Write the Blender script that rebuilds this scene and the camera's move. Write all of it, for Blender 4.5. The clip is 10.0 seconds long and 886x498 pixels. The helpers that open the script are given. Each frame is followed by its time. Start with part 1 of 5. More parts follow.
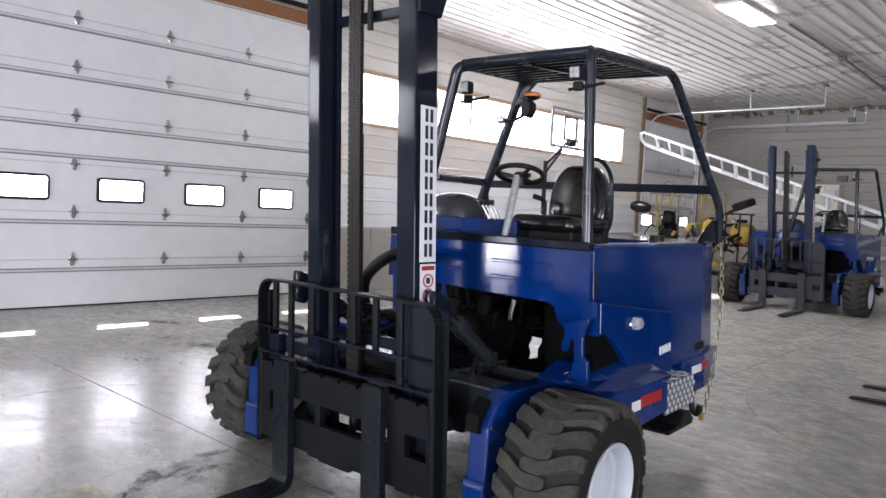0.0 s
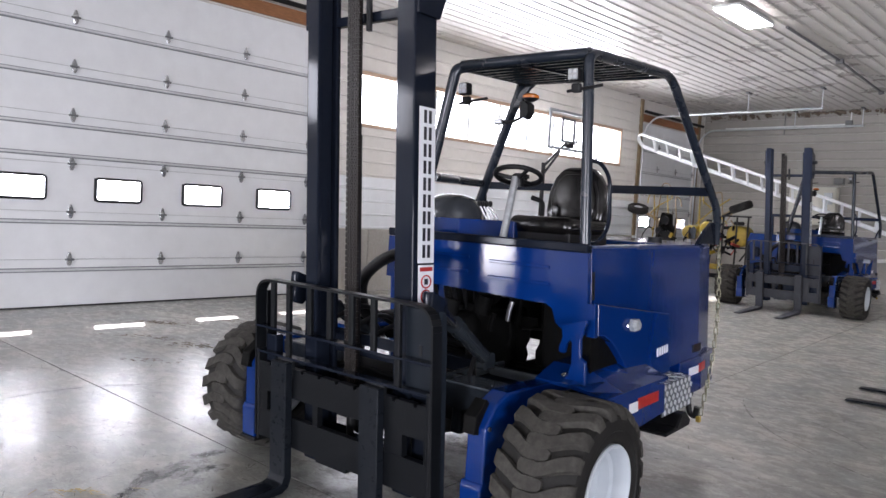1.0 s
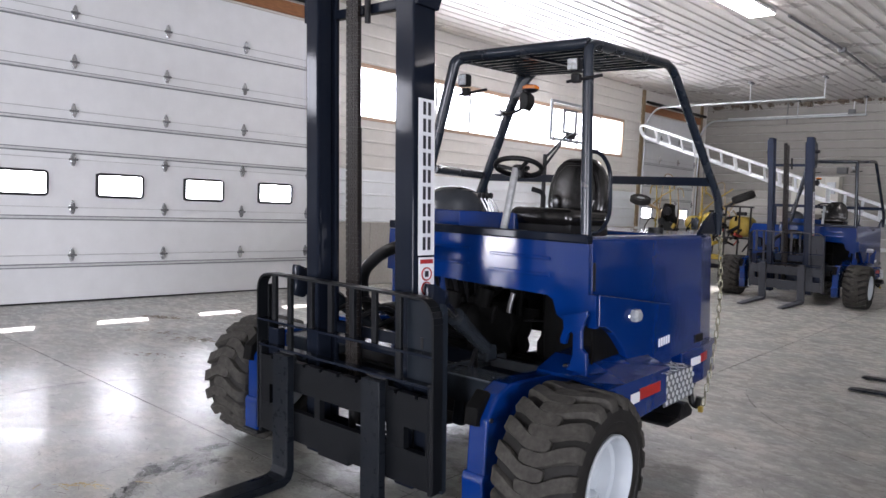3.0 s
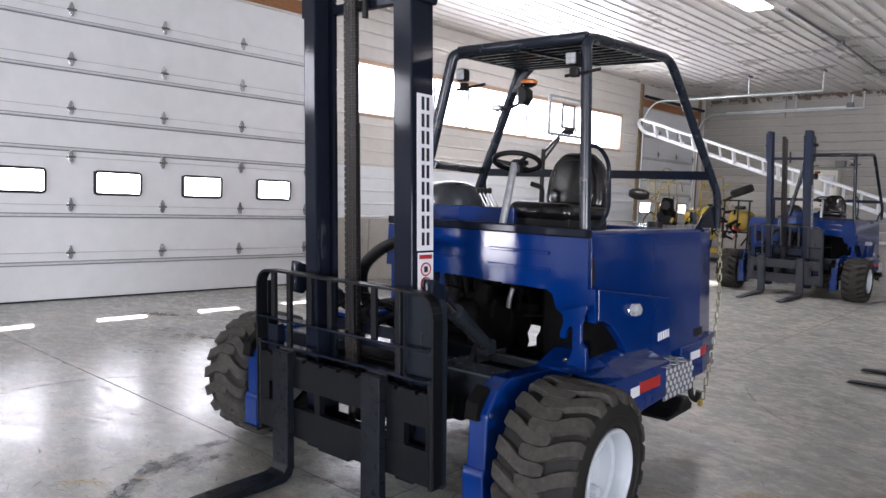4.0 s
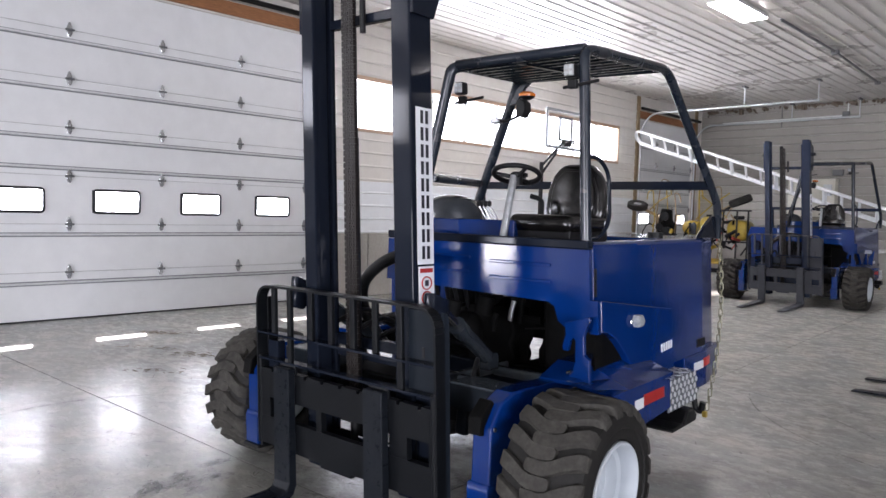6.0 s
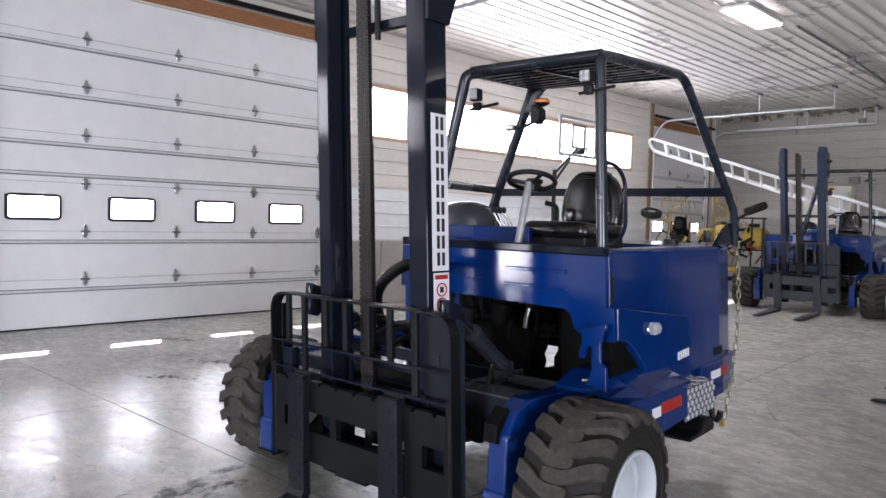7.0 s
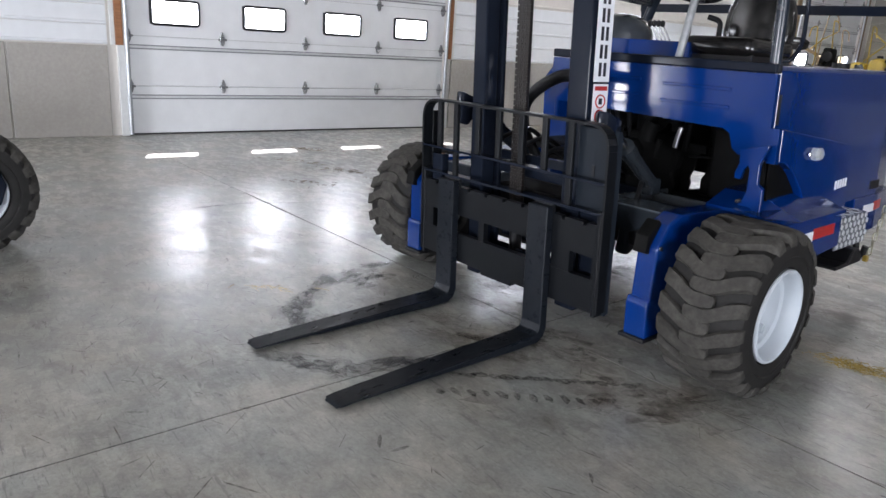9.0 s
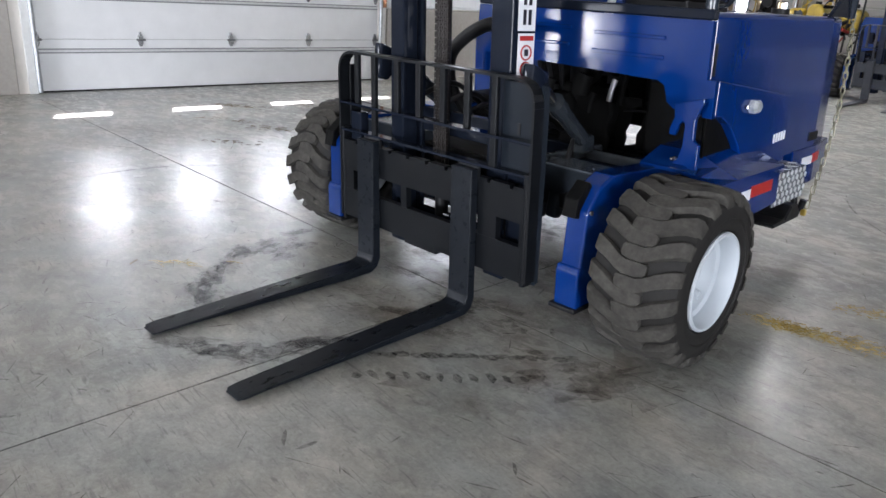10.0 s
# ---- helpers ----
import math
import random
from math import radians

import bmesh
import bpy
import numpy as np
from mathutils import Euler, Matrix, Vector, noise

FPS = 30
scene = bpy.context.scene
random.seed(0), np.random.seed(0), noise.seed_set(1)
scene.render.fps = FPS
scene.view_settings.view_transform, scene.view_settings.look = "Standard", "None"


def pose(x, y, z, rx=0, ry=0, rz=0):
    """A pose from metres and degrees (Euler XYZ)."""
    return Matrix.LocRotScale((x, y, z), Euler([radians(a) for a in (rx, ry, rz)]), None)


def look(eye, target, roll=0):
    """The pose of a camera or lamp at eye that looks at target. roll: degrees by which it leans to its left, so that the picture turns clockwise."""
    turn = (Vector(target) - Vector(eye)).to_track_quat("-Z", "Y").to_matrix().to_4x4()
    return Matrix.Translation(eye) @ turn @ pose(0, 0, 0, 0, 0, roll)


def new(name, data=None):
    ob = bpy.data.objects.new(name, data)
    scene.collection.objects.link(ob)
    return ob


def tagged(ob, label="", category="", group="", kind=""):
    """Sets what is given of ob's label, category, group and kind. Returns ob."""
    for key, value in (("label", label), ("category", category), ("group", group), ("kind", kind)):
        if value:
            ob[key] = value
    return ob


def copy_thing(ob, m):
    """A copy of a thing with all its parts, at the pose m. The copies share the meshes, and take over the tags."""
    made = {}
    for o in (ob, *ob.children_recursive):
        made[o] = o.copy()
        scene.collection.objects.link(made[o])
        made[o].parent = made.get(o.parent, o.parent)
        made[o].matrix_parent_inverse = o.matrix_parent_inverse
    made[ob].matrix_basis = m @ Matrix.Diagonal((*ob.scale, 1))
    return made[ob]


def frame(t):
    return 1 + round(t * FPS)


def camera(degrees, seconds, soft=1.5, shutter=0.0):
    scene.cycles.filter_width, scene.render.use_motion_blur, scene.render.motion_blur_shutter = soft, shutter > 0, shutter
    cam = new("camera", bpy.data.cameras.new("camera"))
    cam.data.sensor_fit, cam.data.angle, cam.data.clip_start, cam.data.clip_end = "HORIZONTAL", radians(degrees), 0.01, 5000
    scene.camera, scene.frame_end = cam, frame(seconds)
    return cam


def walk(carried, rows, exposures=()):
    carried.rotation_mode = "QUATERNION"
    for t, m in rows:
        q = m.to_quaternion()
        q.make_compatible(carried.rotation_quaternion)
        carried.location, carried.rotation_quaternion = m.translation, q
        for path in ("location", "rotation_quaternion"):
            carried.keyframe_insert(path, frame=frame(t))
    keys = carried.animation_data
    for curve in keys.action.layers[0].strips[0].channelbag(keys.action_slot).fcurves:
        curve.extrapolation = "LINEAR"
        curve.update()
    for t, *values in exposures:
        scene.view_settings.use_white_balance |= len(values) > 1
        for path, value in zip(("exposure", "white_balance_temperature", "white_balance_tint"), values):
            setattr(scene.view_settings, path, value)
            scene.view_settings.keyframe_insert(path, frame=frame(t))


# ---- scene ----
cam = camera(63.3, 10.0)
PATH = [
    (0, (9.786, -1.986, 1.547), (8.385, -0.564, 1.428), 3.1),
    (0.5, (9.786, -1.985, 1.547), (8.388, -0.56, 1.426), 3.1),
    (1, (9.785, -1.99, 1.546), (8.389, -0.563, 1.431), 3.3),
    (1.5, (9.794, -1.99, 1.551), (8.399, -0.561, 1.444), 3.1),
    (2, (9.786, -1.986, 1.543), (8.385, -0.563, 1.422), 3.0),
    (2.5, (9.792, -1.981, 1.543), (8.392, -0.558, 1.413), 2.9),
    (4, (9.788, -1.978, 1.54), (8.391, -0.554, 1.393), 2.5),
    (4.5, (9.786, -1.97, 1.54), (8.42, -0.516, 1.403), 1.7),
    (5, (9.784, -1.97, 1.54), (8.412, -0.521, 1.402), 1.9),
    (5.5, (9.78, -1.968, 1.536), (8.393, -0.534, 1.396), 1.9),
    (6.8, (9.76, -1.98, 1.531), (8.353, -0.56, 1.477), 1.5),
    (7, (9.752, -1.972, 1.526), (8.329, -0.569, 1.44), 1.7),
    (7.2, (9.714, -1.969, 1.52), (8.275, -0.59, 1.357), 2.2),
    (7.5, (9.657, -1.965, 1.51), (8.236, -0.586, 1.233), 3.0),
    (7.7, (9.649, -1.995, 1.506), (8.217, -0.639, 1.172), 3.1),
    (8, (9.636, -2.041, 1.499), (8.212, -0.699, 1.085), 3.3),
    (8.2, (9.646, -2.099, 1.481), (8.211, -0.776, 1.046), 2.8),
    (8.5, (9.661, -2.186, 1.455), (8.186, -0.915, 0.997), 2.0),
    (8.7, (9.668, -2.226, 1.436), (8.144, -1.029, 0.945), 2.4),
    (9, (9.676, -2.22, 1.428), (8.143, -1.066, 0.865), 3.7),
    (9.2, (9.676, -2.185, 1.43), (8.192, -0.991, 0.815), 4.7),
    (9.5, (9.636, -2.085, 1.419), (8.215, -0.847, 0.751), 5.1),
    (9.6, (9.627, -2.051, 1.424), (8.219, -0.804, 0.745), 4.7),
    (10, (9.545, -1.936, 1.425), (8.131, -0.695, 0.745), 3.5),
]
walk(cam, [(t, look(eye, target, roll)) for t, eye, target, roll in PATH], exposures=[(0.0, 1.50, 6300, 20), (7.0, 1.51, 6300, 20), (8.0, 1.58, 6250, 18), (9.0, 1.61, 6200, 16), (9.5, 1.66, 6200, 15), (10.0, 1.77, 6200, 15)])

# ---- world, sun, lights ----
SUN = Vector((1.62, -0.57, -1.52)).normalized()      # the way the sunlight travels
world = bpy.data.worlds.new("sky")
scene.world = world
world.use_nodes = True
wn = world.node_tree
sky = wn.nodes.new("ShaderNodeTexSky")
sky.sky_type, sky.sun_disc = "NISHITA", False
sky.sun_elevation = math.asin(-SUN.z)
sky.sun_rotation = math.atan2(-SUN.x, -SUN.y)
wn.nodes["Background"].inputs["Strength"].default_value = 0.12
wn.links.new(sky.outputs["Color"], wn.nodes["Background"].inputs["Color"])
sun = new("sun", bpy.data.lights.new("sun", "SUN"))
sun.data.energy, sun.data.angle, sun.data.color = 5.0, radians(0.5), (1.0, 0.96, 0.9)
sun.matrix_world = look((0, 0, 0), SUN)


def area(name, eye, target, w, h, watts, colour=(1, 1, 1)):
    ob = new(name, bpy.data.lights.new(name, "AREA"))
    ob.data.shape, ob.data.size, ob.data.size_y = "RECTANGLE", w, h
    ob.data.energy, ob.data.color = watts, colour
    ob.matrix_world = look(eye, target)
    return ob


# ---- room numbers ----
X1, Y0, Y1, TOP = 25.0, -27.0, 18.9, 4.70
DOOR_W, DOOR_H = 4.84, 4.27
WIN = (5.75, 14.2, 2.91, 3.73)
D2 = (15.25, 18.45)


# ---- materials ----
def mat(name, base, rough=0.5, metal=0.0, grain=0.0, grain_scale=20.0, stain=0.0, stain_scale=1.5, stain_col=None,
        bump=0.0, bump_scale=60.0, rough_var=0.0, coat=0.0, stretch=(1, 1, 1), spec=0.5, per_object=0.0, alpha=None):
    m = bpy.data.materials.new(name)
    m.use_nodes = True
    nt = m.node_tree
    b = nt.nodes["Principled BSDF"]
    b.inputs["Roughness"].default_value = rough
    b.inputs["Metallic"].default_value = metal
    b.inputs["Specular IOR Level"].default_value = spec
    b.inputs["Coat Weight"].default_value = coat
    b.inputs["Coat Roughness"].default_value = 0.06
    tc = nt.nodes.new("ShaderNodeTexCoord")
    mp = nt.nodes.new("ShaderNodeMapping")
    mp.inputs["Scale"].default_value = stretch
    nt.links.new(tc.outputs["Object"], mp.inputs["Vector"])

    def noise_tex(scale, detail=4.0, rough_=0.6):
        n = nt.nodes.new("ShaderNodeTexNoise")
        n.inputs["Scale"].default_value = scale
        n.inputs["Detail"].default_value = detail
        n.inputs["Roughness"].default_value = rough_
        nt.links.new(mp.outputs["Vector"], n.inputs["Vector"])
        return n

    def mix(kind, fac, a, c):
        x = nt.nodes.new("ShaderNodeMix")
        x.data_type, x.blend_type = "RGBA", kind
        for sock, v in ((x.inputs["Factor"], fac), (x.inputs["A"], a), (x.inputs["B"], c)):
            if hasattr(v, "is_output"):
                nt.links.new(v, sock)
            else:
                sock.default_value = v
        return x.outputs["Result"]

    col = (*base, 1.0)
    if grain:
        n = noise_tex(grain_scale)
        r = nt.nodes.new("ShaderNodeMapRange")
        r.inputs["From Min"].default_value, r.inputs["From Max"].default_value = 0.3, 0.7
        r.inputs["To Min"].default_value, r.inputs["To Max"].default_value = 1 - grain, 1 + grain
        nt.links.new(n.outputs["Fac"], r.inputs["Value"])
        c = nt.nodes.new("ShaderNodeCombineColor")
        for s in ("Red", "Green", "Blue"):
            nt.links.new(r.outputs["Result"], c.inputs[s])
        col = mix("MULTIPLY", 1.0, col, c.outputs["Color"])
    if stain:
        n = noise_tex(stain_scale, 6.0, 0.65)
        r = nt.nodes.new("ShaderNodeMapRange")
        r.inputs["From Min"].default_value, r.inputs["From Max"].default_value = 0.45, 0.75
        r.inputs["To Max"].default_value = stain
        nt.links.new(n.outputs["Fac"], r.inputs["Value"])
        dark = (*(stain_col or [0.5 * v for v in base]), 1.0)
        col = mix("MIX", r.outputs["Result"], col, dark)
    if per_object:
        oi = nt.nodes.new("ShaderNodeObjectInfo")
        r = nt.nodes.new("ShaderNodeMapRange")
        r.inputs["To Min"].default_value, r.inputs["To Max"].default_value = 1 - per_object, 1 + per_object
        nt.links.new(oi.outputs["Random"], r.inputs["Value"])
        c = nt.nodes.new("ShaderNodeCombineColor")
        for s in ("Red", "Green", "Blue"):
            nt.links.new(r.outputs["Result"], c.inputs[s])
        col = mix("MULTIPLY", 1.0, col, c.outputs["Color"])
    if hasattr(col, "is_output"):
        nt.links.new(col, b.inputs["Base Color"])
    else:
        b.inputs["Base Color"].default_value = col
    if rough_var:
        n = noise_tex(stain_scale * 2.3, 5.0)
        r = nt.nodes.new("ShaderNodeMapRange")
        r.inputs["From Min"].default_value, r.inputs["From Max"].default_value = 0.3, 0.7
        r.inputs["To Min"].default_value, r.inputs["To Max"].default_value = max(0.02, rough - rough_var), rough + rough_var
        nt.links.new(n.outputs["Fac"], r.inputs["Value"])
        nt.links.new(r.outputs["Result"], b.inputs["Roughness"])
    if alpha:
        lo, hi, scale = alpha
        n = noise_tex(scale, 8.0, 0.75)
        r = nt.nodes.new("ShaderNodeMapRange")
        r.inputs["From Min"].default_value, r.inputs["From Max"].default_value = 0.38, 0.62
        r.inputs["To Min"].default_value, r.inputs["To Max"].default_value = lo, hi
        nt.links.new(n.outputs["Fac"], r.inputs["Value"])
        nt.links.new(r.outputs["Result"], b.inputs["Alpha"])
    if bump:
        n = noise_tex(bump_scale, 3.0)
        bp = nt.nodes.new("ShaderNodeBump")
        bp.inputs["Strength"].default_value = bump
        bp.inputs["Distance"].default_value = 0.002
        nt.links.new(n.outputs["Fac"], bp.inputs["Height"])
        nt.links.new(bp.outputs["Normal"], b.inputs["Normal"])
    return m


BLUE = mat("blue_paint", (0.0011, 0.022, 0.135), 0.11, grain=0.06, grain_scale=3, bump=0.12, bump_scale=22, rough_var=0.03, stain_scale=3.0, spec=0.45)
GREY = mat("dark_grey_paint", (0.009, 0.012, 0.020), 0.09, grain=0.06, grain_scale=4, bump=0.07, bump_scale=10, rough_var=0.03, spec=0.12)
# two paler paints for the far truck, with distance haze mixed into the colour
HAZEG = mat("hazed_grey_mast_paint", (0.013, 0.020, 0.042), 0.22, grain=0.1, grain_scale=5, rough_var=0.05, spec=0.14)
HAZEC = mat("hazed_slate_carriage_paint", (0.036, 0.040, 0.050), 0.35, grain=0.12, grain_scale=8, bump=0.06, rough_var=0.08, spec=0.25)
GUARDM = mat("navy_grey_guard_paint", (0.016, 0.021, 0.03), 0.26, grain=0.08, grain_scale=6, bump=0.04, bump_scale=12, rough_var=0.05, spec=0.4)
SLATE = mat("slate_grey_chassis_paint", (0.022, 0.027, 0.034), 0.2, grain=0.12, grain_scale=9, bump=0.06, bump_scale=14, rough_var=0.06)
SLATED = mat("dark_slate_paint", (0.013, 0.017, 0.023), 0.35, grain=0.1, grain_scale=6, bump=0.06, bump_scale=14, rough_var=0.05, spec=0.08)
# worn slate, lightened to carry the light on the rails and flat tops
RAILM = mat("worn_lit_grey_rail_paint", (0.085, 0.10, 0.115), 0.22, grain=0.15, grain_scale=9, stain=0.4, stain_scale=7, stain_col=(0.04, 0.045, 0.05), bump=0.06, rough_var=0.06)
MATTE = mat("flat_black_carriage_paint", (0.0050, 0.0058, 0.0072), 0.42, grain=0.10, grain_scale=7, bump=0.08, bump_scale=40, rough_var=0.08, spec=0.14)
FORKM = mat("worn_fork_steel", (0.0075, 0.0095, 0.013), 0.33, grain=0.15, grain_scale=25, stain=0.35, stain_scale=14, stain_col=(0.022, 0.024, 0.026), bump=0.15, rough_var=0.1, stretch=(1, 0.3, 1), spec=0.13)
BLACK = mat("black_iron", (0.007, 0.007, 0.008), 0.45, grain=0.15, grain_scale=15, bump=0.15, rough_var=0.1, spec=0.25)
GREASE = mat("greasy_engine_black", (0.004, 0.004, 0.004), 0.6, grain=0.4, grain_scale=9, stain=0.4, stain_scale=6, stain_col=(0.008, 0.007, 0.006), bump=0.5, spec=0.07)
RUBBER = mat("tyre_rubber", (0.017, 0.016, 0.015), 0.65, grain=0.15, grain_scale=40, stain=0.4, stain_scale=6, stain_col=(0.022, 0.021, 0.02), bump=0.25, bump_scale=90, spec=0.2)
LUGM = mat("dusty_tread_rubber", (0.048, 0.045, 0.040), 0.8, grain=0.32, grain_scale=38, stain=0.75, stain_scale=8, stain_col=(0.028, 0.026, 0.024), bump=0.3, bump_scale=80, spec=0.2)
RIMW = mat("white_rim_paint", (0.5, 0.54, 0.58), 0.32, grain=0.05, grain_scale=9, stain=0.2, stain_scale=9, stain_col=(0.35, 0.36, 0.36), bump=0.1)
HOSE = mat("black_hose_rubber", (0.009, 0.009, 0.010), 0.45, grain=0.2, grain_scale=60, bump=0.3, bump_scale=150, spec=0.25)
CHROME = mat("bright_steel", (0.55, 0.56, 0.57), 0.25, 1.0, grain=0.1, bump=0.1)
CHAINM = mat("greased_lift_chain", (0.016, 0.0125, 0.011), 0.4, 0.2, grain=0.5, grain_scale=120, bump=0.2, bump_scale=200, spec=0.3)
ZINC = mat("zinc_chain_steel", (0.07, 0.065, 0.04), 0.3, 0.6, grain=0.3, grain_scale=80, bump=0.2)
VINYL = mat("black_seat_vinyl", (0.006, 0.0055, 0.0055), 0.2, grain=0.1, grain_scale=60, bump=0.12, bump_scale=90, rough_var=0.05)
TREADPLATE = mat("aluminium_tread_plate", (0.17, 0.18, 0.2), 0.35, 0.5, grain=0.2, grain_scale=30, bump=0.2)
TREADBAR = mat("polished_tread_bar", (0.8, 0.81, 0.83), 0.3, 0.3, grain=0.1, grain_scale=40)
WHITEST = mat("white_sticker", (0.78, 0.79, 0.82), 0.4, grain=0.03, grain_scale=8)
BLACKST = mat("black_lettering", (0.012, 0.012, 0.02), 0.4, grain=0.05)
REDST = mat("red_reflector", (0.4, 0.02, 0.015), 0.3, grain=0.1, grain_scale=90)
AMBER = mat("amber_plastic", (0.75, 0.2, 0.02), 0.25, grain=0.1)
LENSM = mat("clear_lamp_lens", (0.50, 0.53, 0.55), 0.18, 0.35, grain=0.2, grain_scale=90, bump=0.4, bump_scale=120)
def floor_material():
    m = bpy.data.materials.new("polished_concrete_floor")
    m.use_nodes = True
    nt = m.node_tree
    b = nt.nodes["Principled BSDF"]
    b.inputs["Specular IOR Level"].default_value = 0.9
    b.inputs["Coat Weight"].default_value = 0.42
    geo = nt.nodes.new("ShaderNodeNewGeometry")

    def tex(scale, detail, rough, stretch=(1, 1, 1), turn=0.0, warp=0.0):
        mp = nt.nodes.new("ShaderNodeMapping")
        mp.inputs["Scale"].default_value = stretch
        mp.inputs["Rotation"].default_value = (0, 0, radians(turn))
        nt.links.new(geo.outputs["Position"], mp.inputs["Vector"])
        n = nt.nodes.new("ShaderNodeTexNoise")
        n.inputs["Scale"].default_value, n.inputs["Detail"].default_value = scale, detail
        n.inputs["Roughness"].default_value, n.inputs["Distortion"].default_value = rough, warp
        nt.links.new(mp.outputs["Vector"], n.inputs["Vector"])
        return n.outputs["Fac"]

    def span(v, a, c, lo, hi):
        r = nt.nodes.new("ShaderNodeMapRange")
        for s, x in (("From Min", a), ("From Max", c), ("To Min", lo), ("To Max", hi)):
            r.inputs[s].default_value = x
        nt.links.new(v, r.inputs["Value"])
        return r.outputs["Result"]

    def times(a, c):
        x = nt.nodes.new("ShaderNodeMath")
        x.operation = "MULTIPLY"
        nt.links.new(a, x.inputs[0])
        nt.links.new(c, x.inputs[1])
        return x.outputs[0]

    cloud = span(tex(0.55, 5, 0.6), 0.3, 0.7, 0.84, 1.12)
    mottle = span(tex(2.6, 6, 0.66, (1, 1.3, 1), 20, 0.5), 0.3, 0.7, 0.70, 1.25)
    grain = span(tex(60, 6, 0.75), 0.3, 0.7, 0.80, 1.18)
    grit = span(tex(8, 6, 0.66, (1, 1.2, 1), 70, 0.9), 0.34, 0.66, 0.86, 1.11)
    grain = times(grain, grit)
    speck = span(tex(34, 3, 0.5), 0.66, 0.74, 1.0, 0.7)
    swirl = span(tex(1.0, 5, 0.58, (1, 1.8, 1), 25, 0.4), 0.42, 0.74, 1.04, 0.80)
    # scuffs and fine scratches in four directions
    marks = None
    for turn, sc, lo in ((12, 5.0, 0.60), (57, 6.5, 0.61), (101, 5.5, 0.61), (148, 7.0, 0.60)):
        one = span(tex(sc, 5, 0.65, (1.0, 8, 1), turn, 0.7), lo, lo + 0.10, 1.0, 0.55)
        marks = one if marks is None else times(marks, one)
    smudge = span(tex(8, 4, 0.6, (1, 1.6, 1), 40, 0.6), 0.56, 0.72, 1.0, 0.80)
    cloud = times(cloud, smudge)
    v = times(times(times(cloud, mottle), times(grain, speck)), times(swirl, marks))
    hue = nt.nodes.new("ShaderNodeMix")
    hue.data_type = "RGBA"
    hue.inputs["A"].default_value, hue.inputs["B"].default_value = (0.318, 0.334, 0.316, 1), (0.364, 0.342, 0.296, 1)
    nt.links.new(span(tex(2.2, 4, 0.55, warp=0.3), 0.3, 0.7, 0, 1), hue.inputs["Factor"])
    cc = nt.nodes.new("ShaderNodeCombineColor")
    for s in ("Red", "Green", "Blue"):
        nt.links.new(v, cc.inputs[s])
    mul = nt.nodes.new("ShaderNodeMix")
    mul.data_type, mul.blend_type = "RGBA", "MULTIPLY"
    mul.inputs["Factor"].default_value = 1.0
    nt.links.new(hue.outputs["Result"], mul.inputs["A"])
    nt.links.new(cc.outputs["Color"], mul.inputs["B"])
    nt.links.new(mul.outputs["Result"], b.inputs["Base Color"])
    gloss = nt.nodes.new("ShaderNodeMath")
    gloss.operation = "ADD"
    nt.links.new(span(tex(2.2, 4, 0.55, warp=0.2), 0.3, 0.7, 0.10, 0.22), gloss.inputs[0])
    worn = span(tex(7, 6, 0.68, (1, 1.6, 1), 50, 0.4), 0.40, 0.66, 0.0, 0.22)
    nt.links.new(span(marks, 0.60, 1.0, 0.14, 0.0), gloss.inputs[1])
    rub = nt.nodes.new("ShaderNodeMath")
    rub.operation = "ADD"
    nt.links.new(gloss.outputs[0], rub.inputs[0])
    nt.links.new(worn, rub.inputs[1])
    nt.links.new(rub.outputs[0], b.inputs["Coat Roughness"])
    broad = nt.nodes.new("ShaderNodeMath")
    broad.operation = "ADD"
    nt.links.new(gloss.outputs[0], broad.inputs[0])
    broad.inputs[1].default_value = 0.26
    nt.links.new(broad.outputs[0], b.inputs["Roughness"])
    bump = nt.nodes.new("ShaderNodeBump")
    bump.inputs["Strength"].default_value, bump.inputs["Distance"].default_value = 0.26, 0.003
    nt.links.new(tex(11, 7, 0.66), bump.inputs["Height"])
    nt.links.new(bump.outputs["Normal"], b.inputs["Normal"])
    nt.links.new(bump.outputs["Normal"], b.inputs["Coat Normal"])
    return m


FLOORM = floor_material()
JOINTM = mat("floor_joint_filler", (0.02, 0.018, 0.016), 0.9, grain=0.2, spec=0.1)
MARKM = mat("dark_rubber_scuff", (0.045, 0.04, 0.036), 0.45, alpha=(0.0, 0.62, 30.0), grain=0.3, grain_scale=40, bump=0.1)
STRAWM = mat("yellow_straw", (0.34, 0.25, 0.08), 0.8, grain=0.4, grain_scale=50)
CRETE = mat("grey_concrete_wall", (0.36, 0.34, 0.31), 0.8, grain=0.08, grain_scale=25, stain=0.4, stain_scale=2.5, stain_col=(0.27, 0.255, 0.23), bump=0.4, bump_scale=50, per_object=0.04)
SIDEW = mat("white_steel_siding", (0.74, 0.76, 0.78), 0.4, grain=0.03, grain_scale=6, stain=0.15, stain_scale=1.2, stain_col=(0.6, 0.6, 0.58), bump=0.08)
SIDEC = mat("cream_steel_siding", (0.67, 0.64, 0.597), 0.42, grain=0.04, grain_scale=6, stain=0.3, stain_scale=0.8, stain_col=(0.5, 0.48, 0.43), bump=0.08, per_object=0.02)
# darker than SIDEC: the end wall's weaker light is put into the colour
SIDEN = mat("dimmed_grey_steel_siding", (0.28, 0.263, 0.238), 0.5, grain=0.05, grain_scale=6, stain=0.35, stain_scale=0.8, stain_col=(0.31, 0.29, 0.26), bump=0.08, per_object=0.03)
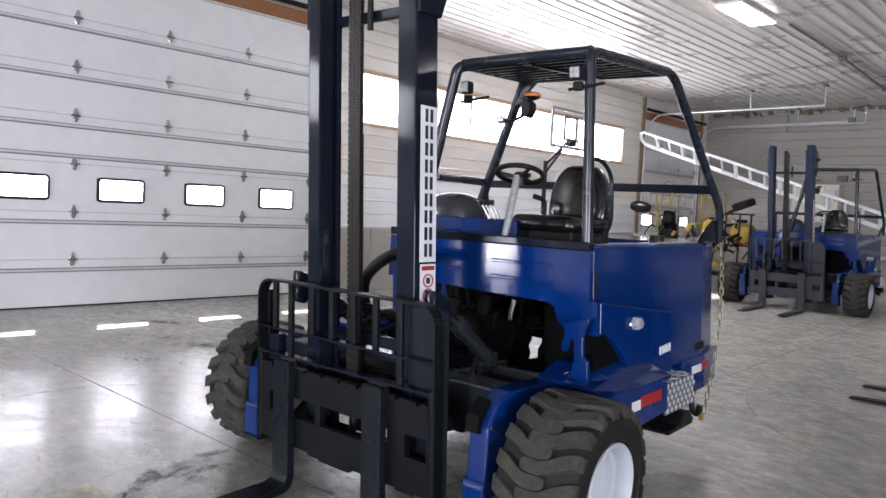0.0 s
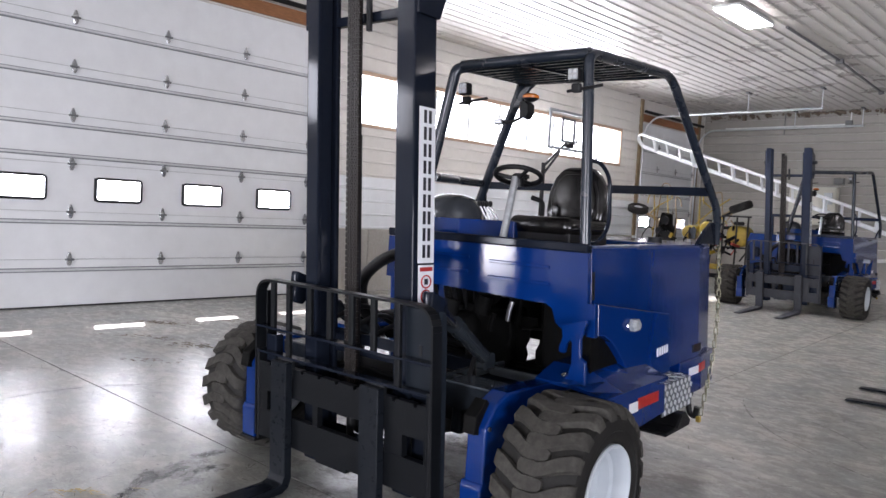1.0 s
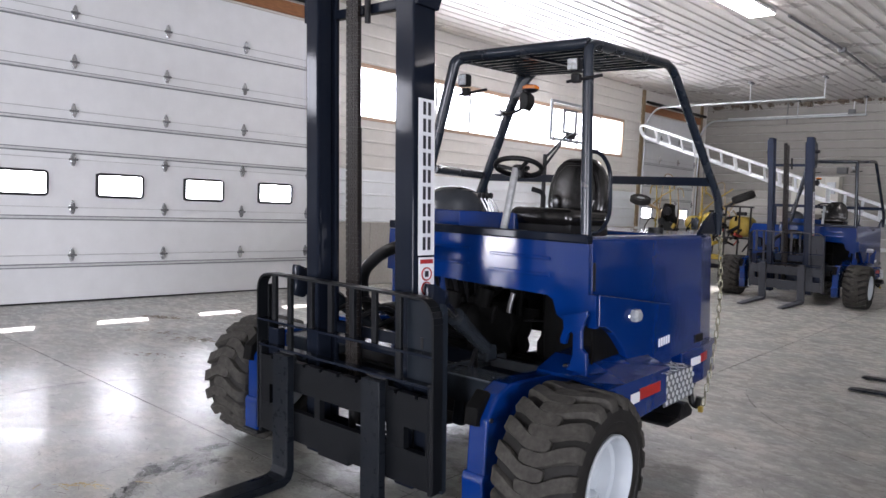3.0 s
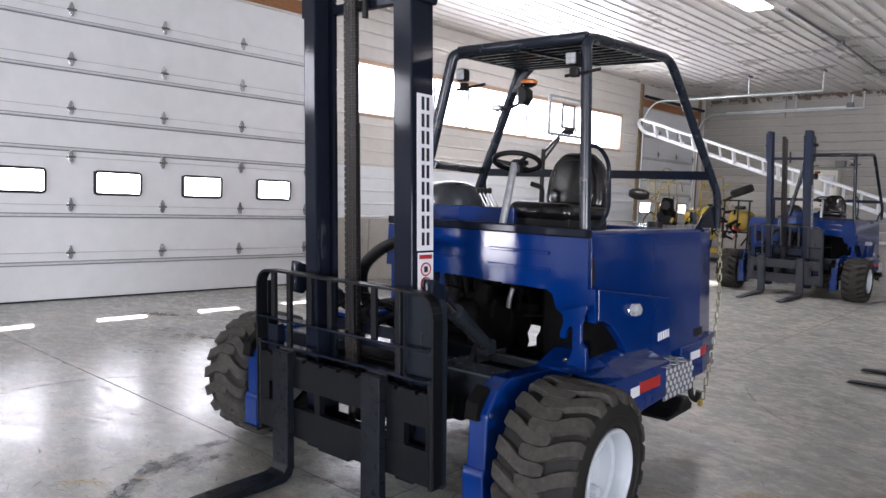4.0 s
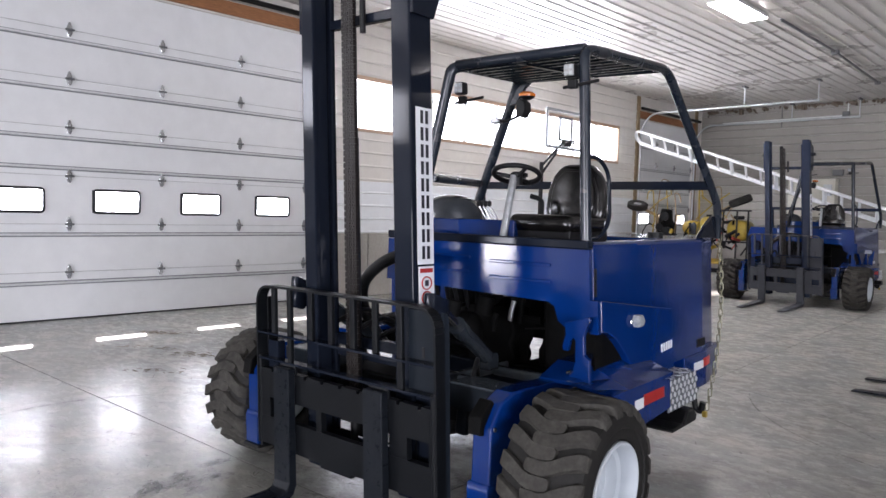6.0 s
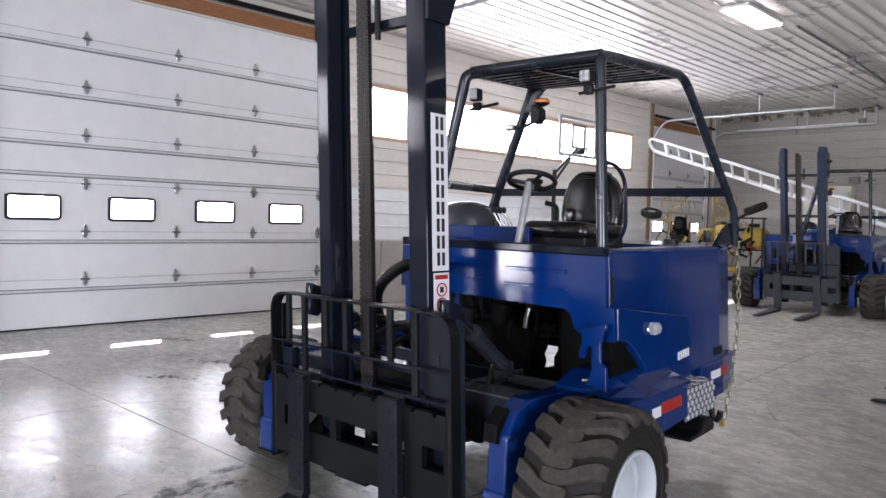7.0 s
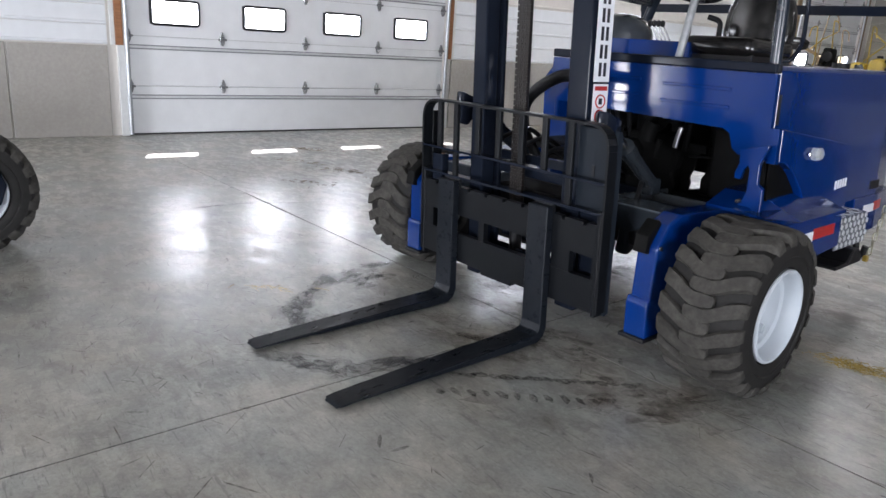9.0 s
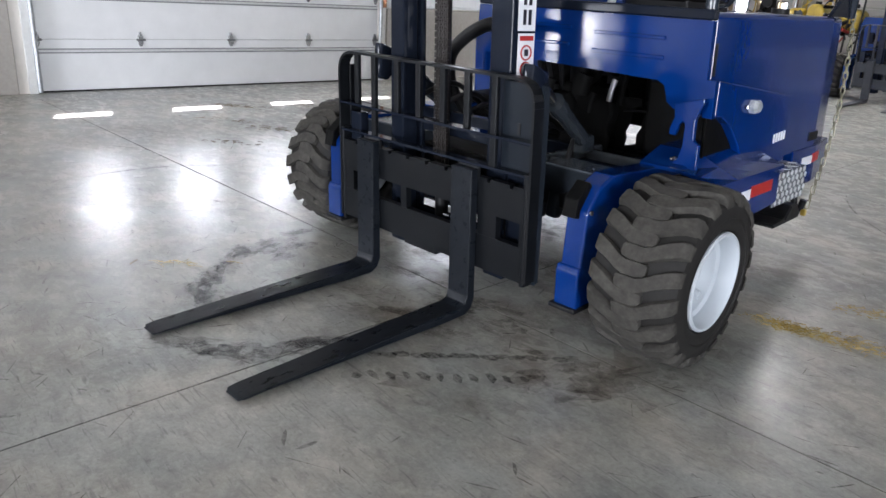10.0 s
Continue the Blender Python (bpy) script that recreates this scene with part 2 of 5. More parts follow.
CEILM = mat("white_steel_ceiling", (0.53, 0.505, 0.475), 0.3, grain=0.04, grain_scale=3, stain=0.1, stain_scale=0.5, stain_col=(0.48, 0.46, 0.43), bump=0.04, bump_scale=8, rough_var=0.06)
DOORM = mat("white_door_panel", (0.74, 0.75, 0.76), 0.45, grain=0.03, grain_scale=5, stain=0.15, stain_scale=1.4, stain_col=(0.6, 0.6, 0.6), bump=0.15, bump_scale=120, per_object=0.015)
GALV = mat("galvanised_steel", (0.5, 0.52, 0.54), 0.4, 0.7, grain=0.15, grain_scale=30, bump=0.1)
HINGEM = mat("zinc_plated_hinge", (0.58, 0.59, 0.60), 0.25, 0.75, grain=0.1, grain_scale=30, bump=0.1)
SEAMM = mat("dark_door_seam", (0.13, 0.13, 0.135), 0.6, grain=0.1)
SEAML = mat("grey_panel_joint", (0.45, 0.45, 0.45), 0.6, grain=0.1)
# grey chosen as the struts' painted shade; also the hoop's plain grey strips
STRIPM = mat("strut_shade_and_hoop_grey", (0.24, 0.25, 0.26), 0.5, 0.2, grain=0.1, grain_scale=20)
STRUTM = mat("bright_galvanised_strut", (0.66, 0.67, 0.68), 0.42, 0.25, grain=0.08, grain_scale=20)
# for walls out of view, darkened so the blue paint reflects less light
SIDED = mat("unseen_dark_siding", (0.15, 0.145, 0.14), 0.6, grain=0.08, grain_scale=6, stain=0.4, stain_scale=0.8, stain_col=(0.10, 0.095, 0.09), bump=0.1)
# window trim wood, paled in colour to show the glare washing over it
PINE = mat("glare_washed_pine_trim", (0.48, 0.34, 0.24), 0.6, grain=0.2, grain_scale=14, bump=0.2, stretch=(6, 0.6, 6))
COVERM = mat("satin_grey_cover", (0.045, 0.05, 0.058), 0.16, grain=0.08, grain_scale=8)
DULLST = mat("dull_steel", (0.28, 0.28, 0.29), 0.3, 1.0, grain=0.1, bump=0.1)
WOOD = mat("raw_wood_header", (0.30, 0.13, 0.055), 0.65, grain=0.25, grain_scale=14, stain=0.4, stain_scale=5, stain_col=(0.2, 0.08, 0.03), bump=0.3, stretch=(6, 0.6, 6))
POSTM = mat("weathered_wood_post", (0.26, 0.19, 0.11), 0.8, grain=0.3, grain_scale=16, stain=0.4, stain_scale=4, bump=0.4, stretch=(6, 6, 0.6))
TRIMW = mat("white_trim", (0.7, 0.71, 0.7), 0.5, grain=0.05, stain=0.25, stain_scale=4, stain_col=(0.5, 0.49, 0.46), bump=0.1)
ALUM = mat("aluminium_ladder", (0.85, 0.86, 0.87), 0.5, 0.0, grain=0.08, grain_scale=20, bump=0.1)
YELLOW = mat("yellow_machine_paint", (0.36, 0.25, 0.02), 0.45, grain=0.15, grain_scale=8, stain=0.8, stain_scale=5, stain_col=(0.08, 0.05, 0.015), bump=0.1)
REDP = mat("red_machine_paint", (0.35, 0.03, 0.02), 0.45, grain=0.2, grain_scale=9)
BOXM = mat("cream_cabinet_paint", (0.55, 0.53, 0.46), 0.5, grain=0.06, grain_scale=6)
GASKET = mat("black_window_gasket", (0.008, 0.008, 0.009), 0.5, grain=0.1, spec=0.25)


def glass(name, rough=0.0):
    m = bpy.data.materials.new(name)
    m.use_nodes = True
    b = m.node_tree.nodes["Principled BSDF"]
    b.inputs["Base Color"].default_value = (0.97, 0.98, 0.99, 1)
    b.inputs["Transmission Weight"].default_value = 1.0
    b.inputs["Roughness"].default_value = rough
    b.inputs["IOR"].default_value = 1.45
    return m


def glow(name, colour, strength):
    m = bpy.data.materials.new(name)
    m.use_nodes = True
    b = m.node_tree.nodes["Principled BSDF"]
    b.inputs["Base Color"].default_value = (0.8, 0.8, 0.8, 1)
    b.inputs["Emission Color"].default_value = (*colour, 1)
    b.inputs["Emission Strength"].default_value = strength
    return m


GLASS = glass("clear_glazing")
SKYGLOW = glow("bright_overcast_backdrop", (0.93, 0.97, 1.0), 12.5)
LAMPGLOW = glow("lamp_diffuser", (1.0, 0.97, 0.92), 20.0)


# ---- mesh helpers ----
def part(name, bm, material, parent=None, label="", smooth=None, kind=""):
    me = bpy.data.meshes.new(name)
    bmesh.ops.recalc_face_normals(bm, faces=bm.faces)
    bm.to_mesh(me)
    bm.free()
    me.materials.append(material)
    if smooth is not None and smooth > 34:
        me.polygons.foreach_set("use_smooth", [True] * len(me.polygons))
        me.set_sharp_from_angle(angle=radians(smooth))
    ob = new(name, me)
    ob.parent = parent
    return tagged(ob, label, kind=kind)


def same(name, ob, parent, m=None):
    """Another piece on the mesh of ob."""
    o = new(name, ob.data)
    o.parent = parent
    o.matrix_basis = m or Matrix()
    return o


def box(bm, x0, x1, y0, y1, z0, z1, bev=0.0, seg=2, m=None):
    vs = bmesh.ops.create_cube(bm, size=1.0)["verts"]
    for v in vs:
        v.co = Vector(((x0 + x1) / 2 + v.co.x * (x1 - x0), (y0 + y1) / 2 + v.co.y * (y1 - y0), (z0 + z1) / 2 + v.co.z * (z1 - z0)))
        if m:
            v.co = m @ v.co
    if bev:
        edges = {e for v in vs for e in v.link_edges}
        bmesh.ops.bevel(bm, geom=list(edges), offset=bev, segments=seg, affect="EDGES", profile=0.5)
    return bm


def prism(bm, pts, axis, a, b, bev=0.0, seg=2, m=None):
    """A polygon (pairs) pulled along an axis from a to b."""
    def at(p, h):
        v = {"x": (h, p[0], p[1]), "y": (p[0], h, p[1]), "z": (p[0], p[1], h)}[axis]
        return m @ Vector(v) if m else Vector(v)
    lo = [bm.verts.new(at(p, a)) for p in pts]
    hi = [bm.verts.new(at(p, b)) for p in pts]
    n = len(pts)
    fs = [bm.faces.new(lo), bm.faces.new(hi[::-1])]
    fs += [bm.faces.new((lo[i], hi[i], hi[(i + 1) % n], lo[(i + 1) % n])) for i in range(n)]
    bmesh.ops.recalc_face_normals(bm, faces=fs)
    if bev:
        edges = {e for f in fs for e in f.edges}
        bmesh.ops.bevel(bm, geom=list(edges), offset=bev, segments=seg, affect="EDGES", profile=0.5)
    return bm


def tube(bm, pts, r, seg=10, closed=False, cap=True, flat=1.0):
    """A round bar along a line of points; flat squeezes it sideways."""
    pts = [Vector(p) for p in pts]
    n = len(pts)
    rings, up = [], None
    for i, p in enumerate(pts):
        a = pts[i - 1] if i or closed else p
        b = pts[(i + 1) % n] if i < n - 1 or closed else p
        d = (b - a).normalized()
        if up is None:
            up = d.orthogonal().normalized()
            if abs(d.z) < 0.9:
                up = (Vector((0, 0, 1)) - d * d.z).normalized()
        up = (up - d * up.dot(d)).normalized()
        side = d.cross(up)
        rings.append([bm.verts.new(p + r * (math.cos(2 * math.pi * k / seg) * up + flat * math.sin(2 * math.pi * k / seg) * side)) for k in range(seg)])
    for i in range(n if closed else n - 1):
        A, B = rings[i], rings[(i + 1) % n]
        for k in range(seg):
            bm.faces.new((A[k], A[(k + 1) % seg], B[(k + 1) % seg], B[k]))
    if cap and not closed:
        bm.faces.new(rings[0][::-1])
        bm.faces.new(rings[-1])
    return bm


def bend(pts, r=0.08, n=5):
    """Rounds the corners of a line of points."""
    pts = [Vector(p) for p in pts]
    out = [pts[0]]
    for a, b, c in zip(pts, pts[1:], pts[2:]):
        k = min(r, (a - b).length / 2.1, (c - b).length / 2.1)
        p, q = b + (a - b).normalized() * k, b + (c - b).normalized() * k
        for i in range(n + 1):
            t = i / n
            out.append((1 - t) ** 2 * p + 2 * t * (1 - t) * b + t * t * q)
    return out + [pts[-1]]


def lathe(bm, prof, seg=40, axis="x", centre=(0, 0, 0), close=False, cap=True):
    """Turns a profile of (along, radius) round an axis."""
    c = Vector(centre)
    rings = []
    for a, r in prof:
        ring = []
        for k in range(seg):
            w = 2 * math.pi * k / seg
            p = {"x": (a, r * math.cos(w), r * math.sin(w)), "y": (r * math.cos(w), a, r * math.sin(w)), "z": (r * math.cos(w), r * math.sin(w), a)}[axis]
            ring.append(bm.verts.new(c + Vector(p)))
        rings.append(ring)
    loops = list(zip(rings, rings[1:])) + ([(rings[-1], rings[0])] if close else [])
    for A, B in loops:
        for k in range(seg):
            bm.faces.new((A[k], A[(k + 1) % seg], B[(k + 1) % seg], B[k]))
    if cap and not close:
        for ring in (rings[0], rings[-1]):
            if prof[rings.index(ring)][1] > 1e-4:
                bm.faces.new(ring)
    return bm


def B():
    return bmesh.new()


def thing(name, m, label, category, group="", kind=""):
    ob = new(name)
    ob.empty_display_size = 0.2
    ob.matrix_basis = m
    return tagged(ob, label, category, group, kind)


# ---- room ----
bm = box(B(), -0.3, X1 + 0.3, Y0 - 0.3, Y1 + 0.3, -0.3, -0.003)
floor = tagged(part("floor", bm, JOINTM), "smooth grey-brown concrete shop floor with sawn joints", "floor", kind="structure")
GRID = pose(7.15, 0.31, 0, 0, 0, 3.4)          # the sawn joints lie a little askew
xs, ys = (-9.7, 0, 7.4, 20), (-30, -18.2, -12.1, -6.1, 0, 6.1, 12.2, 20.5)
for xa, xb in zip(xs, xs[1:]):
    for ya, yb in zip(ys, ys[1:]):
        slab = part("slab", box(B(), xa + 0.004, xb - 0.004, ya + 0.004, yb - 0.004, -0.1, 0.0), FLOORM, floor)
        slab.matrix_basis = GRID
ground = tagged(part("ground", box(B(), -400, -0.31, -400, 400, -0.4, -0.05), mat("gravel_yard", (0.5, 0.48, 0.45), 0.9, grain=0.3, grain_scale=3, stain=0.4, stain_scale=0.2, bump=0.4)), "pale gravel yard outside the shop", "ground", kind="structure")


def wall_boxes(name, boxes, material, label):
    bm = B()
    for b in boxes:
        box(bm, *b)
    return tagged(part(name, bm, material), label, "wall", kind="structure")


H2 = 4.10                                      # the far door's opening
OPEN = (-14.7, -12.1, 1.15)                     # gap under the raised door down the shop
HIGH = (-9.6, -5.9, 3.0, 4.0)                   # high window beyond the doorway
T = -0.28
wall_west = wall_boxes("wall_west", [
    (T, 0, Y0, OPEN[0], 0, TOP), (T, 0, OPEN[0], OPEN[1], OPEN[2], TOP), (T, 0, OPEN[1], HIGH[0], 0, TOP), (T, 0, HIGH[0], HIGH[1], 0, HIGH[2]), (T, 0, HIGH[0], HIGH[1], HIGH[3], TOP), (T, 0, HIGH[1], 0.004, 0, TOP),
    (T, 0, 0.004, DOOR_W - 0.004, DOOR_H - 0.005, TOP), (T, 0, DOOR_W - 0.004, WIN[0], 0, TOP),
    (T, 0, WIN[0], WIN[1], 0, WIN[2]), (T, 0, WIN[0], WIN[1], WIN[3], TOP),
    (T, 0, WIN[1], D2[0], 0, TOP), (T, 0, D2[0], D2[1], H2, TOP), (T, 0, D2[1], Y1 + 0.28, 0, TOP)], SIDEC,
    "long shop wall of ribbed steel over concrete")
wall_north = wall_boxes("wall_north", [(0, X1, Y1, Y1 + 0.28, 0, TOP)], SIDEC, "cream ribbed steel end wall over a concrete base")
EAST = (-13.0, -3.0, 3.2)                       # unseen doorway, added in the wall behind for fill light
wall_east = wall_boxes("wall_east", [(X1, X1 + 0.28, Y0, EAST[0], 0, TOP), (X1, X1 + 0.28, EAST[1], Y1 + 0.28, 0, TOP), (X1, X1 + 0.28, EAST[0], EAST[1], EAST[2], TOP)], SIDED, "unseen side wall, darkened to dim reflections")
SOUTH = (9.5, 16.5, 3.2)                        # unseen doorway, added in the end wall behind to light the truck's front
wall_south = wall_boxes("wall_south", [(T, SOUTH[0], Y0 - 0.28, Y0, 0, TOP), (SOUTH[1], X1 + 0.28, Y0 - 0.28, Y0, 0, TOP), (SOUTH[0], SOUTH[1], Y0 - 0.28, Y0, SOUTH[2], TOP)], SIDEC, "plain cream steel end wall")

COURSE = 0.229
PROF = [(0, 0.003), (0.012, 0.003), (0.026, 0.012), (0.026, 0.03), (0.011, 0.044), (0.011, 0.222), (0.004, 0.228), (0, 0.228)]


def siding(parent, along, a, b, z0, z1, material, base):
    """Courses of ribbed steel along y (on x = base) or along x (on y = base, facing -y)."""
    z, shared = z0, None
    while z < z1 - 0.02:
        h = min(COURSE, z1 - z)
        if shared is None or h < COURSE - 0.001:
            k = h / COURSE
            bm = B()
            if along == "y":
                prism(bm, [(x, p * k) for x, p in PROF], "y", a, b)
            else:
                prism(bm, [(-x, p * k) for x, p in PROF], "x", a, b)
            if shared is None:
                ob = shared = part("panel", bm, material, parent)
            else:
                ob = part("panel", bm, material, parent)
        else:
            ob = same("panel", shared, parent)
        ob.location = (base, 0, z) if along == "y" else (0, base, z)
        z += COURSE


CT = 1.10                                       # top of the concrete base
siding(wall_west, "y", OPEN[1] + 0.1, -0.2, CT, 2.2, SIDEW, 0.001)
siding(wall_west, "y", OPEN[1] + 0.1, -0.2, CT + 5 * COURSE, HIGH[2] - 0.03, SIDEC, 0.001)
siding(wall_west, "y", HIGH[1] + 0.05, -0.2, CT + 8 * COURSE, TOP, SIDEC, 0.001)
siding(wall_west, "y", DOOR_W + 0.12, D2[0] - 0.17, CT, 2.0, SIDEW, 0.001)
siding(wall_west, "y", DOOR_W + 0.12, D2[0] - 0.17, CT + 4 * COURSE, WIN[2] - 0.06, SIDEC, 0.001)
siding(wall_west, "y", DOOR_W + 0.12, WIN[0] - 0.06, WIN[2] - 0.06, WIN[3] + 0.07, SIDEC, 0.001)
siding(wall_west, "y", WIN[1] + 0.06, D2[0] - 0.17, WIN[2] - 0.06, WIN[3] + 0.07, SIDEC, 0.001)
siding(wall_west, "y", DOOR_W + 0.12, D2[0] - 0.17, WIN[3] + 0.07, TOP, SIDEC, 0.001)
siding(wall_west, "y", -0.1, DOOR_W + 0.1, DOOR_H + 0.23, TOP, SIDEC, 0.001)
siding(wall_west, "y", D2[1] + 0.14, Y1 - 0.03, CT, TOP, SIDEC, 0.001)
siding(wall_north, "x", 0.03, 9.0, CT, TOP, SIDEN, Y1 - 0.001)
# unseen stretch of the end wall, dark to keep the cowl's reflection low
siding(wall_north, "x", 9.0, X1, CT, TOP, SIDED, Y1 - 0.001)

shared = None
for a, b in ((OPEN[1] + 0.1, -0.2), (DOOR_W + 0.12, D2[0] - 0.16)):
    n = round((b - a) / 1.1)
    w = (b - a) / n
    for i in range(n):
        bm = box(B(), 0.002, 0.035, 0.006, w - 0.006, 0.0, CT - 0.012, 0.008, 1)
        o = part("concrete_panel", bm, CRETE, wall_west) if shared is None or abs(shared[1] - w) > 1e-6 else same("concrete_panel", shared[0], wall_west)
        if shared is None or abs(shared[1] - w) > 1e-6:
            shared = (o, w)
        o.location = (0, a + i * w, 0)
bm = box(B(), 0.0, X1, Y1 - 0.035, Y1 - 0.002, 0, CT - 0.01, 0.006, 1)
part("concrete_base", bm, CRETE, wall_north)

# ribbed ceiling
bm = B()
pitch, n = 0.2286, int((X1 + 0.3) / 0.2286)
prof = []
for i in range(n):
    x = i * pitch
    prof += [(x, TOP), (x + 0.150, TOP), (x + 0.165, TOP - 0.016), (x + 0.205, TOP - 0.016), (x + 0.220, TOP)]
prof += [(n * pitch, TOP), (n * pitch, TOP + 0.12), (0, TOP + 0.12)]
prism(bm, prof, "y", Y0 - 0.2, Y1 + 0.2)
ceiling = tagged(part("ceiling", bm, CEILM), "ribbed white steel ceiling with faint dust streaks", "ceiling", kind="structure")


# ---- sectional door ----
def sectional_door(name, y0, y1, height, rows, cols, win_row, label, x=-0.05, shift=0.03):
    door = thing(name, pose(0, 0, 0), label, "garage door", kind="structure")
    h, w = height / rows, (y1 - y0) / cols
    plain = None
    for r in range(rows):
        z = r * h
        bm = B()
        if r == win_row:
            for i in range(cols):
                c = y0 + (i + 0.5) * w + shift * (1.5 - i) / 1.5
                a, b = z + 0.158, z + 0.436
                box(bm, x - 0.04, x, y0 + i * w, c - 0.295, z + 0.003, z + h - 0.003)
                box(bm, x - 0.04, x, c + 0.295, y0 + (i + 1) * w, z + 0.003, z + h - 0.003)
                box(bm, x - 0.04, x, c - 0.295, c + 0.295, z + 0.003, a)
                box(bm, x - 0.04, x, c - 0.295, c + 0.295, b, z + h - 0.003)
            sec = part("section", bm, DOORM, door)
            for i in range(cols):
                c = y0 + (i + 0.5) * w + shift * (1.5 - i) / 1.5
                fr = B()
                ring = [(c - 0.299, a - 0.008), (c + 0.299, a - 0.008), (c + 0.299, b + 0.008), (c - 0.299, b + 0.008)]
                ring = bend([(x + 0.004, *ring[3])] + [(x + 0.004, *p) for p in ring] + [(x + 0.004, *ring[0])], 0.05)
                tube(fr, ring, 0.026, 8, flat=0.6)
                wf = part("window_frame", fr, GASKET, door, "black rubber window surround", 40)
                pane = part("pane", box(B(), x - 0.024, x - 0.018, c - 0.295, c + 0.295, a, b), GLASS, wf)
                pane.visible_shadow = False
        else:
            box(bm, x - 0.04, x, y0, y1, z + 0.003, z + h - 0.003, 0.004, 1)
            sec = part("section", bm, DOORM, door)
        if r:
            part("seam", box(B(), x - 0.03, x + 0.0015, y0, y1, z - 0.003, z + 0.003), SEAML, sec)
        zt = z + h - 0.13
        bm = B()
        strut = lambda b, zt: prism(b, [(x, zt - 0.016), (x + 0.036, zt - 0.014), (x + 0.036, zt + 0.010), (x, zt + 0.012)], "y", y0 + 0.01, y1 - 0.01)
        strut(bm, zt)
        # thin dark strip showing above and below a strut, its shadow as colour
        shade_strip = lambda zt: part("strut_flange", box(B(), x, x + 0.006, y0 + 0.01, y1 - 0.01, zt - 0.032, zt + 0.024), STRIPM, sec)
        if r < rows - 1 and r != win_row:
            shade_strip(zt)
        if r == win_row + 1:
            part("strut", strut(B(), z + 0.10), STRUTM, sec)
            shade_strip(z + 0.10)
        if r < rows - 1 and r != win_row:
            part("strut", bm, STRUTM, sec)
        else:
            bm.free()
        if r < rows - 1:
            for i in range(cols + 1):
                yy = min(max(y0 + i * w + shift * (2 - i) / 2, y0 + 0.05), y1 - 0.05)
                hb = B()
                zz = z + h
                prism(hb, [(yy - 0.034, zz - 0.04), (yy - 0.016, zz - 0.085), (yy + 0.016, zz - 0.085), (yy + 0.034, zz - 0.04), (yy + 0.034, zz + 0.03), (yy + 0.010, zz + 0.095), (yy - 0.010, zz + 0.095), (yy - 0.034, zz + 0.03)], "x", x, x + 0.026, 0.008, 2)
                hg = part("hinge", hb, HINGEM, sec)
                part("pin", box(B(), x + 0.02, x + 0.046, yy - 0.055, yy + 0.055, zz - 0.015, zz + 0.012, 0.006, 1), SEAMM, hg)
    part("bottom_seal", box(B(), x - 0.05, x + 0.008, y0, y1, 0, 0.018), GASKET, door)
    return door


door_1 = sectional_door("door_1", 0.0, DOOR_W, DOOR_H, 7, 4, 2, "closed white sectional overhead door with four small windows")
door_2 = sectional_door("door_2", D2[0] - 0.01, D2[1] + 0.01, H2, 7, 3, 2, "closed white sectional door at the far corner")


def door_frame(name, y0, y1, h, wood_top, rise=0.03):
    fr = thing(name, pose(0, 0, 0), "white jambs with raw wood header and steel tracks", "door frame", kind="structure")
    for s, y in ((-1, y0), (1, y1)):
        a, b = sorted((y, y + s * 0.09))
        part("jamb", box(B(), 0.0, 0.04, a, b, 0, CT, 0.004, 1), TRIMW, fr)
        a2, b2 = sorted((y + s * 0.02, y + s * (0.105 if wood_top else 0.16)))
        if wood_top:
            a3, b3 = sorted((y + s * 0.107, y + s * 0.16))
            part("edge_strip", box(B(), 0.0, 0.030, a3, b3, CT, TOP - 0.02, 0.004, 1), TRIMW, fr)
        part("post", box(B(), 0.0, 0.045, a2, b2, CT, TOP - 0.02, 0.004, 1), WOOD if wood_top else POSTM, fr)
        tr = B()
        yy = y - s * 0.015
        tube(tr, bend([(0.06, yy, 0.02), (0.06, yy, h - 0.25), (0.35, yy, h + rise), (4.4, yy, h + rise)], 0.4, 8), 0.028, 8)
        part("track", tr, GALV, fr, smooth=50)
        for z in (0.35, 0.85, 1.6, 2.4, 3.2):
            part("bracket", box(B(), 0.04, 0.075, yy - 0.02, yy + 0.02, z - 0.03, z + 0.03, 0.004, 1), GALV, fr)
        part("hanger", tube(B(), [(4.38, yy, h + rise), (4.38, yy, TOP)], 0.014, 6), GALV, fr)
        for xh in (4.38, 2.75):
            part("hanger_plate", box(B(), xh - 0.03, xh + 0.03, yy - 0.12, yy + 0.12, TOP - 0.06, TOP - 0.02, 0.004, 1), SEAMM, fr)
        part("hanger", tube(B(), [(2.75, yy, h + rise), (2.75, yy, TOP)], 0.014, 6), GALV, fr)
    part("header", box(B(), 0.0, 0.05, y0 - 0.02, y1 + 0.02, h + 0.02, h + 0.21, 0.005, 1), WOOD, fr)
    part("spring_shaft", tube(B(), [(0.14, y0 - 0.1, h + 0.26), (0.14, y1 + 0.1, h + 0.26)], 0.04, 10), BLACK, fr)
    return fr


frame_1 = door_frame("door_frame_1", -0.005, DOOR_W + 0.005, DOOR_H, True)
frame_2 = door_frame("door_frame_2", D2[0], D2[1], H2, False, 0.12)

# ---- window band ----
window_1 = thing("window_1", pose(0, 0, 0), "long band of bright windows with thin mullions and wood trim", "window", kind="structure")
y0, y1, z0, z1 = WIN
for a, b, c, d in ((y0 - 0.06, y1 + 0.06, z0 - 0.06, z0), (y0 - 0.06, y1 + 0.06, z1, z1 + 0.07), (y0 - 0.06, y0, z0, z1), (y1, y1 + 0.06, z0, z1)):
    part("window_frame", box(B(), -0.03, 0.032, a, b, c, d, 0.004, 1), PINE, window_1)
nw = 9
